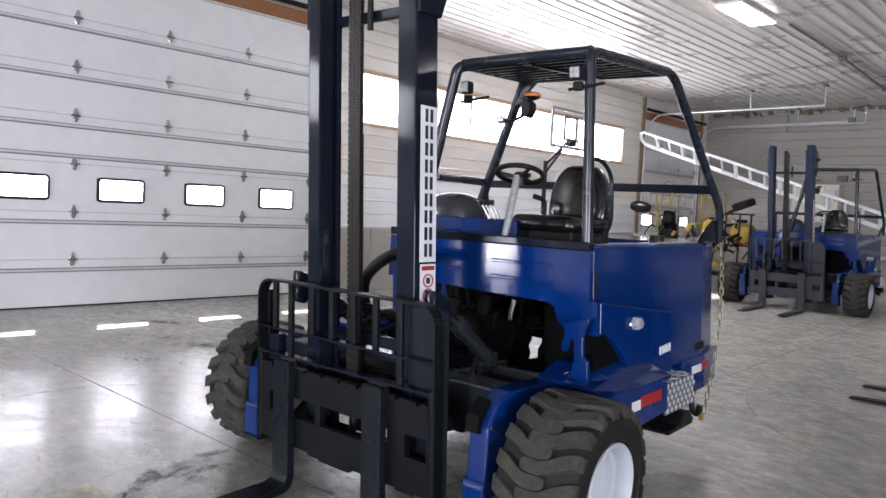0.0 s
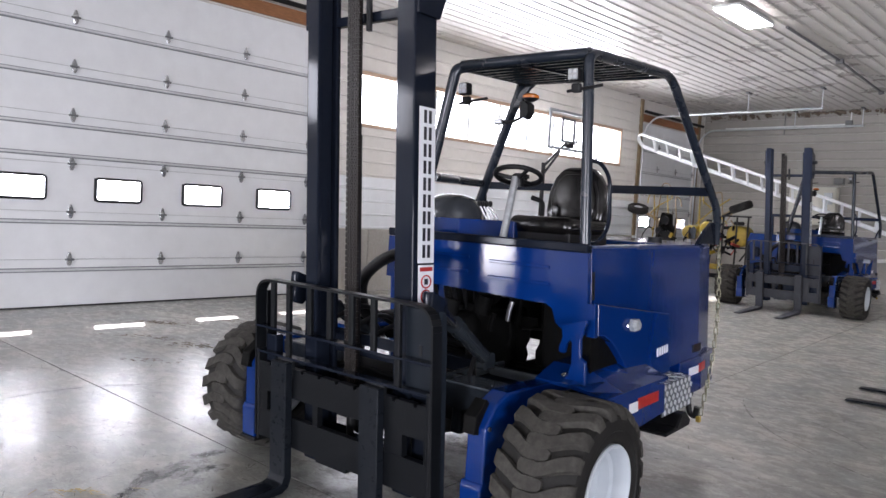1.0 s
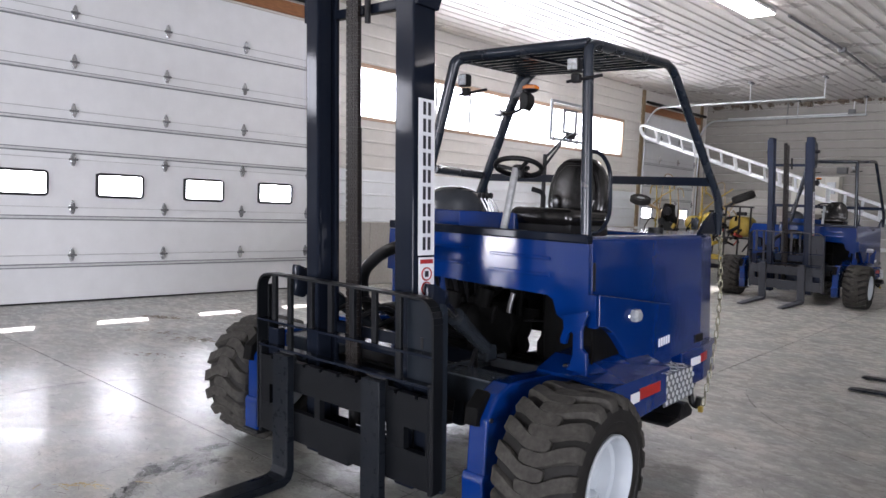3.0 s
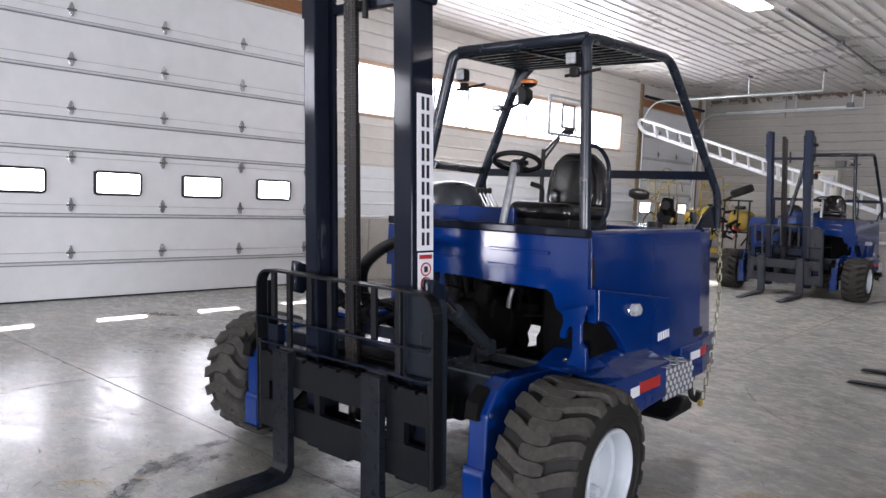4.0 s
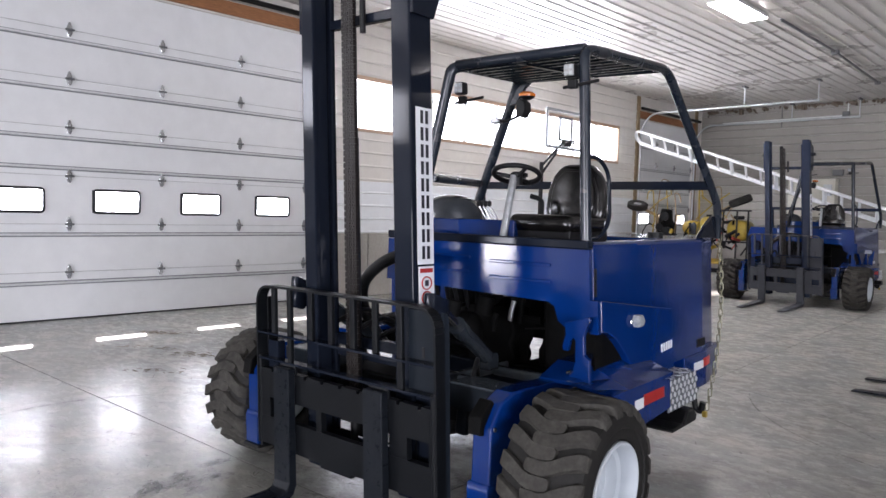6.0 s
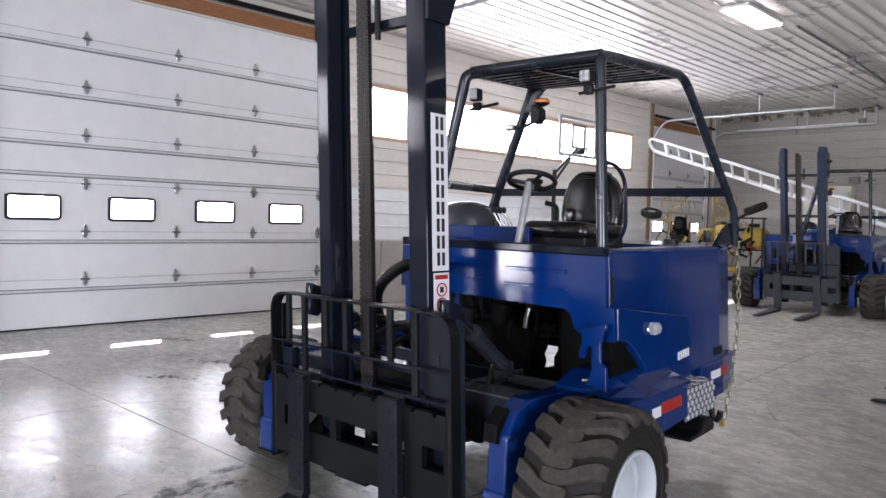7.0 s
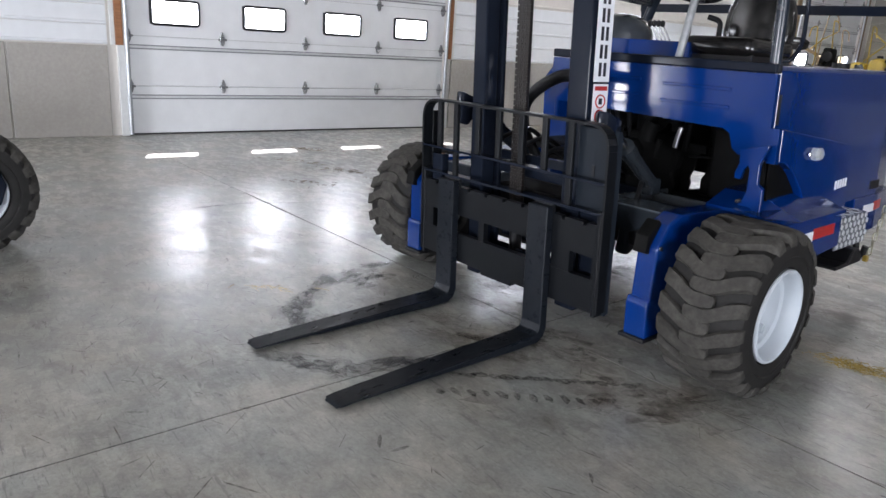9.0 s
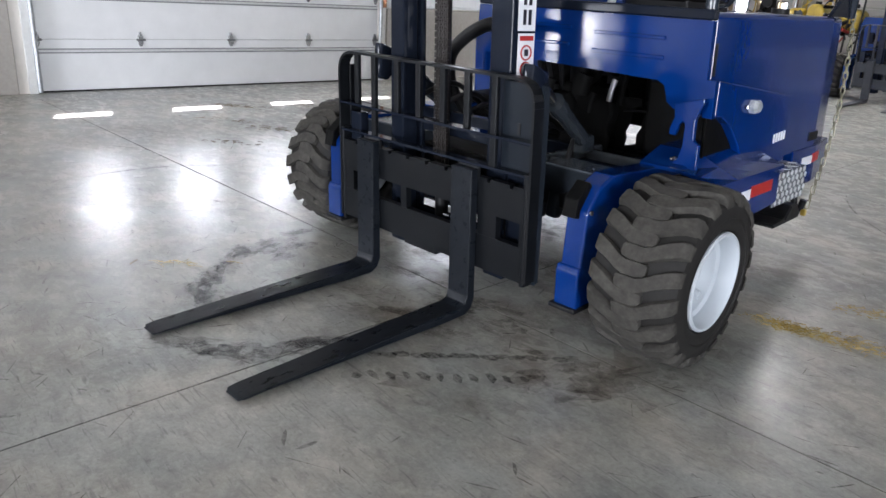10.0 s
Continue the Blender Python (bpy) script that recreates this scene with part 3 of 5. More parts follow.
for i in range(nw):
    a, b = y0 + (y1 - y0) * i / nw, y0 + (y1 - y0) * (i + 1) / nw
    if i:
        part("mullion", box(B(), -0.1, -0.03, a - 0.03, a + 0.03, z0, z1, 0.003, 1), TRIMW, window_1)
    p = part("pane", box(B(), -0.07, -0.064, a + 0.026, b - 0.026, z0 + 0.002, z1 - 0.002), GLASS, window_1)
    p.visible_shadow = False
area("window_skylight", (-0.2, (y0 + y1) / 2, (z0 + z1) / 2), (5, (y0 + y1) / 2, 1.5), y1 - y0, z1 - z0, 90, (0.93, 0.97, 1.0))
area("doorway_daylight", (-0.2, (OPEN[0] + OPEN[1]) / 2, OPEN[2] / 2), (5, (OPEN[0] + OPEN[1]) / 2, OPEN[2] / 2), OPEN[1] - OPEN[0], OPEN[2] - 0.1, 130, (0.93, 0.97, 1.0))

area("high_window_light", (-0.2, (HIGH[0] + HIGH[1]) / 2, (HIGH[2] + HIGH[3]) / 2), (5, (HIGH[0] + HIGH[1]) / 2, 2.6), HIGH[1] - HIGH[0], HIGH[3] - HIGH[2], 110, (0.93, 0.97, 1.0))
# added fill lamp standing in the unseen side doorway
area("side_fill_light", (X1 + 0.2, (EAST[0] + EAST[1]) / 2, EAST[2] / 2), (0, (EAST[0] + EAST[1]) / 2, EAST[2] / 2), EAST[1] - EAST[0], EAST[2] - 0.1, 860, (0.93, 0.97, 1.0))
# fill lamp added in the end wall's unseen doorway
area("end_fill_light", ((SOUTH[0] + SOUTH[1]) / 2, Y0 - 0.2, SOUTH[2] / 2), ((SOUTH[0] + SOUTH[1]) / 2, 0, SOUTH[2] / 2), SOUTH[1] - SOUTH[0], SOUTH[2] - 0.1, 1400, (0.93, 0.97, 1.0))
backdrop = tagged(part("backdrop", box(B(), -4.1, -4.0, -16, 24, -0.04, 3.3), SKYGLOW), "bright hazy daylight outside the door windows", "backdrop", kind="structure")


# ---- ceiling lamp ----
def ceiling_lamp(x, y):
    t = thing("ceiling_light", pose(x, y, TOP - 0.022), "bright boxy fluorescent light fixed under the ceiling", "ceiling light")
    part("housing", box(B(), -0.20, 0.20, -0.64, 0.64, -0.05, 0.0, 0.012), TRIMW, t)
    part("diffuser", box(B(), -0.185, 0.185, -0.625, 0.625, -0.062, -0.048), LAMPGLOW, t, "glowing white lens", 40)
    return t


ceiling_lamp(5.22, 8.80)
# unseen second fixture, added for the highlight along the side cowl
ceiling_lamp(12.6, 8.8)


# ---- lift truck ----
LEAN = math.tan(radians(3.2))
MAST_H = 3.0
R_TYRE, W_TYRE = 0.384, 0.390


LUGRND = random.Random(7)


def tyre_parts(wheel):
    """Tyre, tread and rim round the x axis; the outer side is +x."""
    h, R = W_TYRE / 2, R_TYRE
    prof = [(-h + 0.045, 0.205), (-h + 0.01, 0.22), (-h, 0.28), (-h + 0.012, R - 0.055), (-h + 0.05, R - 0.034), (0, R - 0.026), (h - 0.05, R - 0.034), (h - 0.012, R - 0.055),
            (h, 0.28), (h - 0.001, 0.272), (h - 0.008, 0.266), (h - 0.004, 0.24), (h - 0.012, 0.222), (h - 0.03, 0.212), (h - 0.045, 0.205)]
    part("tyre", lathe(B(), prof, 56, close=True), RUBBER, wheel, "black skid-steer tyre", 35)
    bm = B()
    n = 20
    for side in (-1, 1):
        for k in range(n):
            w0 = 2 * math.pi * (k + (0.5 if side > 0 else 0)) / n
            jig = LUGRND.uniform(-0.004, 0.004)
            # a lug lies flat across the middle, then sweeps back to the shoulder
            line = [(-0.062, 0.020, 0.016), (-0.054, 0.021, 0.026), (-0.02, 0.024, 0.031), (0.03, 0.026, 0.031), (0.062, 0.014, 0.031), (0.11, -0.014, 0.033), (h - 0.034, -0.036, 0.034), (h - 0.014, -0.043, 0.033), (h - 0.004, -0.046, 0.030)]
            tops = (R - 0.010, R - 0.003, R, R, R, R - 0.002, R - 0.007, R - 0.022, R - 0.046)
            rows = []
            for i, (x, s, half) in enumerate(line):
                top, low = tops[i], min(R - 0.05, tops[i] - 0.02)
                row = []
                for f, r in ((-1.14, low), (-1.0, top - 0.005), (-0.90, top), (0.90, top), (1.0, top - 0.005), (1.14, low)):
                    w = w0 + (s + jig + f * half) / R
                    row.append(bm.verts.new((side * x, r * math.cos(w), r * math.sin(w))))
                rows.append(row)
            for A, C in zip(rows, rows[1:]):
                for q in range(5):
                    bm.faces.new((A[q], A[q + 1], C[q + 1], C[q]))
            bm.faces.new(rows[0])
            bm.faces.new(rows[-1])
    part("tread", bm, LUGM, wheel, "dust-covered chevron tread lugs", 40, "stuff")
    rp = [(h - 0.030, 0.210), (h - 0.012, 0.212), (h - 0.004, 0.207), (h - 0.004, 0.198), (h - 0.016, 0.190), (h - 0.05, 0.183), (h - 0.075, 0.178), (h - 0.085, 0.160), (h - 0.115, 0.150), (h - 0.13, 0.140), (h - 0.135, 0.10), (h - 0.13, 0.0)]
    part("rim", lathe(B(), rp, 56, cap=False), RIMW, wheel, "white painted steel rim", 36)
    v = B()
    lathe(v, [(h - 0.14, 0.030), (h - 0.10, 0.026), (h - 0.075, 0.020), (h - 0.075, 0.012), (h - 0.08, 0.010), (h - 0.08, 0.0)], 16, centre=(0, 0.025, -0.085))
    tube(v, [(h - 0.115, 0.06, -0.075), (h - 0.095, 0.03, -0.085)], 0.008, 8)
    part("valve", v, RIMW, wheel, smooth=40)


def stretched(bm, y, k):
    for v in bm.verts:
        v.co.y = y + (v.co.y - y) * k
    return bm


def wheel_at(parent, x, y, z, flip):
    hub = part("wheel", lathe(B(), [(-0.16, 0.0), (-0.16, 0.17), (-0.14, 0.19), (-0.02, 0.17), (-0.02, 0.10), (-0.02, 0.0)], 32), RIMW, parent, smooth=40)
    hub.matrix_basis = pose(x, y, z, 0, 0, 180 if flip else 0)
    tyre_parts(hub)
    return hub


def lift_truck(m, label, rz=2.34, hazed=False):
    T = thing("lift_truck", m, label, "forklift", "parked lift trucks")

    def P(name, bm, material, parent=None, label="", smooth=None):
        for v in bm.verts:
            if hazed and v.co.y > 0.60:            # the older truck has a taller and wider body
                v.co.z += 0.04 * min(1.0, max(0.0, (v.co.z - 0.85) / 0.3))
                if v.co.y > 1.15 and v.co.x > 0.88:
                    v.co.x += 0.11
            elif hazed and v.co.y < 0.15 and 0.72 < v.co.z < 1.15:
                v.co.z = 0.72 + (v.co.z - 0.72) * 1.45
            v.co.x -= (v.co.z - 0.40) * LEAN
        # far truck: swap dark paints for copies lifted by painted haze
        if hazed:
            material = {GREY: HAZEG, MATTE: HAZEC, FORKM: HAZEC, SLATED: HAZEC}.get(material, material)
        return part(name, bm, material, parent or T, label, smooth)

    # wheels
    wheel_at(T, 1.140, 0.37, R_TYRE - 0.008, False)
    wheel_at(T, -1.06, 0.43, R_TYRE - 0.008, True)
    wheel_at(T, 0.20, 2.32, R_TYRE - 0.008, False)
    P("axle", tube(B(), [(0.86, 0.37, 0.40), (1.0, 0.37, 0.40)], 0.06, 12), BLACK, smooth=40)
    P("axle", tube(B(), [(-0.95, 0.43, 0.40), (-0.78, 0.43, 0.40)], 0.06, 12), BLACK, smooth=40)

    # forks
    for c in (-0.365, 0.30):
        bm = B()
        w = 0.062
        prism(bm, [(0.0, 0.69), (-0.045, 0.69), (-0.05, 0.10), (-0.065, 0.066), (-0.10, 0.055), (-0.6, 0.043), (-1.17, 0.025), (-1.208, 0.021), (-1.222, 0.017), (-1.226, 0.013), (-1.222, 0.010), (-0.2, 0.008), (-0.06, 0.012), (-0.02, 0.035), (0.0, 0.08)], "x", c - w, c + w, 0.004, 1)
        for v in bm.verts:
            if v.co.y < -1.0:
                k = (-1.0 - v.co.y) / 0.23
                v.co.x = c + (v.co.x - c) * (1 - 0.10 * k ** 2 - (0.22 if v.co.y < -1.215 else 0.0))
        f = P("fork", bm, FORKM, label="dark grey steel fork with scraped blade", smooth=30)
        P("fork_hook", box(B(), c - w, c + w, 0.0, 0.02, 0.60, 0.70, 0.006), MATTE, f)

    # carriage
    up, lo = B(), B()
    def bar(bm, z0, z1, notch):
        pts, x = [(-0.60, z0), (0.64, z0), (0.64, z1)], 0.56
        while x > -0.55:
            if notch:
                pts += [(x, z1), (x, z1 - 0.016), (x - 0.02, z1 - 0.016), (x - 0.02, z1)]
            x -= 0.13
        prism(bm, pts + [(-0.60, z1)], "y", 0.004, 0.042)
    bar(up, 0.50, 0.655, True)
    P("carriage_bar", up, MATTE, label="notched upper carriage bar")
    prism(lo, [(-0.60, 0.245), (-0.12, 0.235), (-0.12, 0.215), (0.1, 0.215), (0.1, 0.235), (0.64, 0.235), (0.64, 0.395), (-0.60, 0.395)], "y", 0.004, 0.042)
    P("carriage_bar", lo, MATTE)
    for a, b in ((-0.60, -0.52), (-0.15, -0.11), (0.36, 0.47), (0.60, 0.64)):
        P("carriage_upright", box(B(), a, b, 0.006, 0.040, 0.394, 0.501), MATTE)
    P("side_plate", box(B(), 0.615, 0.64, 0.0, 0.06, 0.22, 0.72, 0.006), MATTE)
    P("side_plate", box(B(), -0.61, -0.59, 0.0, 0.06, 0.22, 0.72, 0.006), MATTE)
    P("roller_plate", box(B(), 0.44, 0.60, 0.10, 0.13, 0.30, 1.02, 0.008), GREY)
    P("roller_plate", box(B(), -0.585, -0.50, 0.045, 0.10, 0.30, 0.8, 0.008), GREY)

    P("front_crossmember", box(B(), -0.68, 0.26, 0.44, 0.50, 0.30, 0.62, 0.012), BLACK)

    # load backrest: a flat strip bent over, rails and bars
    br = B()
    line = bend([(-0.615, 0.03, 0.24), (-0.615, 0.03, 1.10), (0.648, 0.03, 1.10), (0.648, 0.03, 0.24)], 0.11, 7)
    for p, q in zip(line, line[1:]):
        d = (q - p).normalized()
        nrm = Vector((d.z, 0, -d.x)) * 0.006
        vs = [bm_v for bm_v in (br.verts.new(c + Vector((0, y, 0)) + s * nrm) for c in (p, q) for y in (-0.032, 0.032) for s in (-1, 1))]
        for idx in ((0, 1, 3, 2), (4, 5, 7, 6), (0, 1, 5, 4), (2, 3, 7, 6), (0, 2, 6, 4), (1, 3, 7, 5)):
            br.faces.new([vs[i] for i in idx])
    back = P("load_backrest", br, MATTE, label="dark grey load backrest with rounded corners", smooth=30)
    for z, d in ((0.845, 0.035), (0.705, 0.03)):
        P("rail", box(B(), -0.61, 0.642, 0.03 - d, 0.03 + d, z - 0.006, z + 0.006, 0.002, 1), GREY, back)
    for x in (-0.5, -0.37, -0.2, -0.05, 0.11, 0.26, 0.42):
        P("bar", box(B(), x - 0.016, x + 0.016, 0.018, 0.042, 0.70 if x in (-0.37, 0.42) else 0.85, 1.096, 0.003, 1), MATTE, back)

    P("end_plate", prism(B(), [(0.062, 0.22), (0.135, 0.24), (0.135, 0.99), (0.115, 1.03), (0.062, 1.03)], "x", -0.622, -0.602, 0.004, 1), MATTE, back, smooth=30)
    P("end_plate", prism(B(), [(0.062, 0.22), (0.088, 0.23), (0.098, 0.95), (0.095, 1.05), (0.085, 1.075), (0.062, 1.08)], "x", 0.634, 0.654), SLATED, back, smooth=30)

    P("end_gusset", prism(B(), [(0.435, 0.68), (0.632, 0.68), (0.632, 1.03), (0.615, 1.062), (0.58, 1.078), (0.435, 1.078)], "y", 0.066, 0.080, 0.003, 1), SLATED, back, "slate grey plate beside the mast", smooth=30)
    P("slot", box(B(), 0.520, 0.535, 0.0625, 0.0665, 0.86, 0.91), BLACK, back)

    # mast
    for s, a, b in ((-1, -0.345, -0.252), (1, 0.305, 0.425)):
        bm = B()
        i, o = (b, a) if s < 0 else (a, b)          # inner and outer edge
        t = 0.028 * (1 if s < 0 else -1)
        prism(bm, [(o, 0.115), (i, 0.115), (i, 0.145), (o + t, 0.145), (o + t, 0.245), (i, 0.245), (i, 0.275), (o, 0.275)], "z", 0.16, MAST_H, 0.009, 3)
        P("mast_rail", bm, GREY, label="tall glossy dark grey mast channel", smooth=34)
        bm = B()
        k0, k1 = (b - 0.060, b - 0.020) if s < 0 else (a - 0.03, a + 0.075)
        box(bm, k0, k1, 0.152, 0.238, 0.20, MAST_H - 0.08, 0.012, 3)
        P("inner_rail", bm, GREY, smooth=35)
        # swept guard plate at the top, on the outer side
        g = [(0.12, MAST_H - 0.55), (0.275, MAST_H - 0.55), (0.33, MAST_H - 0.42), (0.33, MAST_H - 0.12), (0.12, MAST_H - 0.04)]
        oo = o - 0.018 if s < 0 else o
        P("mast_plate", prism(B(), g, "x", oo - 0.002, oo + 0.02, 0.003, 1), GREY)
        P("roller", lathe(B(), [(-0.02, 0.028), (0.02, 0.028), (0.02, 0.0)], 16, centre=(oo + 0.04 * s, 0.30, MAST_H - 0.25)), BLACK, smooth=40)
    for z, h, y in ((0.45, 0.14, 0.30), (0.30, 0.10, 0.22), (0.80, 0.12, 0.26), (2.50, 0.05, 0.24)):
        P("mast_crossbar", box(B(), -0.24, 0.32, y - 0.02, y + 0.02, z - h / 2, z + h / 2, 0.005), GREY)
    cyl = B()
    tube(cyl, [(-0.074, 0.22, 0.25), (-0.074, 0.22, 1.9)], 0.034, 14)
    tube(cyl, [(-0.074, 0.22, 1.9), (-0.074, 0.22, MAST_H - 0.1)], 0.030, 14)
    P("lift_cylinder", cyl, BLACK, smooth=40)
    ch = B()
    n = int((MAST_H - 0.75) / 0.031)
    for k in range(n):
        z = 0.62 + k * 0.031
        for j in range(9):
            x = -0.074 + 0.0093 * j
            dz = 0.0155 * (j % 2)
            box(ch, x, x + 0.0082, 0.152 + 0.0015 * (j % 3), 0.172, z + dz, z + 0.027 + dz)
    P("lift_chain", ch, CHAINM, label="brown greased leaf chain")
    P("hose_link", tube(B(), [(0.045, 0.19, 2.42), (0.045, 0.19, 2.62)], 0.016, 8), BLACK, smooth=50)
    # sticker with a column of marks, and warning sticker under it
    st = P("sticker", box(B(), 0.4255, 0.4275, 0.150, 0.268, 1.275, 2.02), WHITEST, label="white sticker with a column of dark marks")
    for k in range(9):
        z = 1.975 - k * 0.0805
        for y in (0.182, 0.218):
            P("mark", box(B(), 0.4275, 0.4290, y, y + 0.020, z - 0.031, z + 0.031), BLACKST, st)
    wst = P("sticker", box(B(), 0.4255, 0.4275, 0.155, 0.268, 1.08, 1.265), WHITEST, label="white warning sticker with red rings")
    P("mark", box(B(), 0.4275, 0.4290, 0.165, 0.258, 1.235, 1.255), REDST, wst)
    for z in (1.185, 1.115):
        ring = B()
        tube(ring, [(0.428, 0.212 + 0.035 * math.cos(a), z + 0.03 * math.sin(a)) for a in [2 * math.pi * k / 16 for k in range(16)]], 0.004, 5, closed=True)
        P("mark", ring, REDST, wst)
        P("mark", box(B(), 0.4275, 0.4288, 0.20, 0.226, z - 0.014, z + 0.014), BLACKST, wst)

    # stabiliser legs
    for s in (-1, 1):
        a, b = (0.785, 0.885) if s > 0 else (-0.83, -0.73)
        bm = B()
        prism(bm, [(y, z) for y, z in ((0.072, 0.20), (0.235, 0.20), (0.245, 0.45), (0.34, 0.57), (0.50, 0.64), (0.95, 0.66), (0.95, 0.715), (0.26, 0.735), (0.17, 0.70), (0.088, 0.60), (0.078, 0.35))], "x", a, b, 0.010, 2)
        for v in bm.verts:
            if v.co.y < 0.30 and v.co.z < 0.62:
                v.co.x -= 0.04 * s * (0.62 - v.co.z)
        leg = P("stabiliser_leg", bm, BLUE, label="glossy blue stabiliser leg", smooth=30)
        P("sleeve", prism(B(), [(y, z) for y, z in ((0.060, 0.185), (0.243, 0.185), (0.248, 0.33), (0.243, 0.36), (0.070, 0.365), (0.060, 0.34))], "x", a - (0.022 if s > 0 else -0.006), b - (0.008 if s > 0 else -0.020), 0.008, 2), BLUE, leg, smooth=30)
        P("foot_plate", box(B(), a - (0.040 if s > 0 else -0.005), b - (0.005 if s > 0 else -0.040), 0.045, 0.25, 0.166, 0.187, 0.006), BLACK, leg)
        P("bracket", prism(B(), [(y, z) for y, z in ((0.055, 0.575), (0.10, 0.565), (0.125, 0.62), (0.17, 0.695), (0.15, 0.715), (0.07, 0.65))], "x", a - 0.008, b - 0.04, 0.006), GREASE, leg)
        P("pin", tube(B(), [(a - 0.02, 0.11, 0.60), (b + 0.006, 0.11, 0.60)], 0.010, 10), DULLST, leg)

    # reach frame, chassis beams, tilt cylinders
    for s in (-1, 1):
        for x, y0_, y1_ in ((0.365 * s, 0.22, 0.97), (0.800 * s, 0.30, 0.95)):
            P("frame_rail", box(B(), x - 0.026, x + 0.026, y0_, y1_, 0.645, 0.70, 0.014, 3), RAILM, smooth=40)
        xa, xb = sorted((0.393 * s, 0.772 * s))
        for y in (0.50, 0.815):
            P("frame_rail", box(B(), xa, xb, y - 0.027, y + 0.027, 0.647, 0.698, 0.014, 3), RAILM, smooth=40)
        P("frame_plate", box(B(), *sorted((0.50 * s, 0.772 * s)), 0.285, 0.47, 0.700, 0.716, 0.004, 1), RAILM)
        P("frame_plate", prism(B(), [(0.50 * s, 0.60), (0.58 * s, 0.575), (0.70 * s, 0.635), (0.772 * s, 0.65), (0.772 * s, 0.712), (0.50 * s, 0.712)], "y", 0.285, 0.300, 0.003, 1), SLATE)
        P("frame_rib", box(B(), *sorted((0.37 * s, 0.70 * s)), 0.30, 0.315, 0.52, 0.66, 0.004, 1), BLACK)
    P("beam", box(B(), -0.70, 0.70, 0.98, 1.05, 0.57, 0.66, 0.010), GREY, smooth=30)
    P("mast_mount", prism(B(), [(0.44, 0.36), (0.62, 0.34), (0.66, 0.50), (0.62, 0.68), (0.50, 0.68), (0.44, 0.56)], "x", -0.62, 0.30, 0.02, 2), BLACK, label="black mast mounting beam")
    P("hanger_arm", prism(B(), [(0.27, 0.475), (0.31, 0.462), (0.37, 0.49), (0.42, 0.62), (0.42, 0.70), (0.305, 0.70), (0.29, 0.56)], "x", 0.53, 0.595, 0.018, 3), SLATED, smooth=40)
    for s in (-1, 1):
        c = B()
        tube(c, [(0.459 * s, 0.42, 0.95), (0.422 * s, 0.70, 0.765)], 0.042, 16)
        t = P("tilt_cylinder", c, SLATE, label="slate grey hydraulic tilt cylinder", smooth=40)
        P("gland", tube(B(), [(0.462 * s, 0.395, 0.967), (0.455 * s, 0.45, 0.93)], 0.048, 16), SLATE, t, smooth=40)
        P("rod", tube(B(), [(0.49 * s, 0.22, 1.08), (0.46 * s, 0.42, 0.95)], 0.024, 12), CHROME, t, smooth=40)
        P("clevis", box(B(), *sorted((0.37 * s, 0.455 * s)), 0.68, 0.78, 0.69, 0.78, 0.015), SLATE, t)
        P("lug_plate", prism(B(), [(0.14, 0.98), (0.20, 0.96), (0.28, 1.04), (0.27, 1.11), (0.16, 1.15)], "x", *sorted((0.455 * s, 0.52 * s)), 0.012, 2), GREY, t, smooth=40)
    P("hose", tube(B(), bend([(0.20, 0.50, 1.25), (-0.04, 0.53, 1.285), (-0.22, 0.55, 1.215), (-0.37, 0.56, 1.10), (-0.42, 0.62, 0.92), (-0.36, 0.75, 0.70)], 0.14, 6), 0.034, 12), HOSE, smooth=60)
    P("hose", tube(B(), bend([(0.52, 0.42, 0.66), (0.50, 0.52, 0.80), (0.42, 0.62, 0.74), (0.40, 0.66, 0.6)], 0.08, 5), 0.012, 8), HOSE, smooth=60)
    for k in range(4):
        x = -0.3 + 0.12 * k
        P("hose", tube(B(), bend([(x, 0.28, 0.9 - 0.05 * k), (x + 0.03, 0.5, 0.98 - 0.04 * k), (x - 0.02, 0.8, 0.8), (x, 1.1, 0.7)], 0.15, 5), 0.014, 8), HOSE, smooth=60)

    # cowl: front panel with ribs, and its left flank
    bm = B()
    prism(bm, [(-0.30, 1.362), (-0.32, 1.12), (0.78, 1.09), (0.815, 1.07), (0.835, 1.00), (0.87, 0.975), (1.01, 0.97), (1.01, 1.362)], "y", 0.735, 0.77)
    turn = Matrix.Translation((0.35, 0.75, 0)) @ pose(0, 0, 0, 0, 0, 1.1) @ Matrix.Translation((-0.35, -0.75, 0))
    bm.transform(turn)
    panel = P("front_panel", bm, BLUE, label="glossy blue front panel with pressed ribs", smooth=30)
    for x0, x1, z in ((0.03, 0.30, 1.285), (0.03, 0.29, 1.205), (0.43, 0.80, 1.275), (0.42, 0.80, 1.19)):
        P("rib", box(B(), x0, x1, 0.724, 0.737, z - 0.009, z + 0.009, 0.005, 2, turn), BLUE, panel)
    P("frame_bar", box(B(), -0.30, 1.02, 0.715, 0.775, 1.364, 1.410, 0.008), GREY, label="dark grey bar along the cowl")
    P("left_flank", box(B(), -0.32, -0.29, 0.772, 1.2, 1.0, 1.362, 0.012, 3), BLUE, smooth=30)
    P("deck", box(B(), -0.288, 0.985, 0.777, 1.895, 1.325, 1.355, 0.004, 1), BLACK)

    # right side: upper cowl, lower box with arch, fender
    bm = B()
    prism(bm, [(0.985, 0.772), (1.01, 0.79), (1.01, 2.31), (0.925, 2.74), (0.89, 2.77), (-0.55, 2.77), (-0.55, 1.92), (0.90, 1.90), (0.90, 0.772)], "z", 0.957, 1.40)
    bmesh.ops.bevel(bm, geom=[e for e in bm.edges if all(abs(v.co.z - 1.40) < 1e-5 for v in e.verts)], offset=0.030, segments=6, affect="EDGES", profile=0.5)
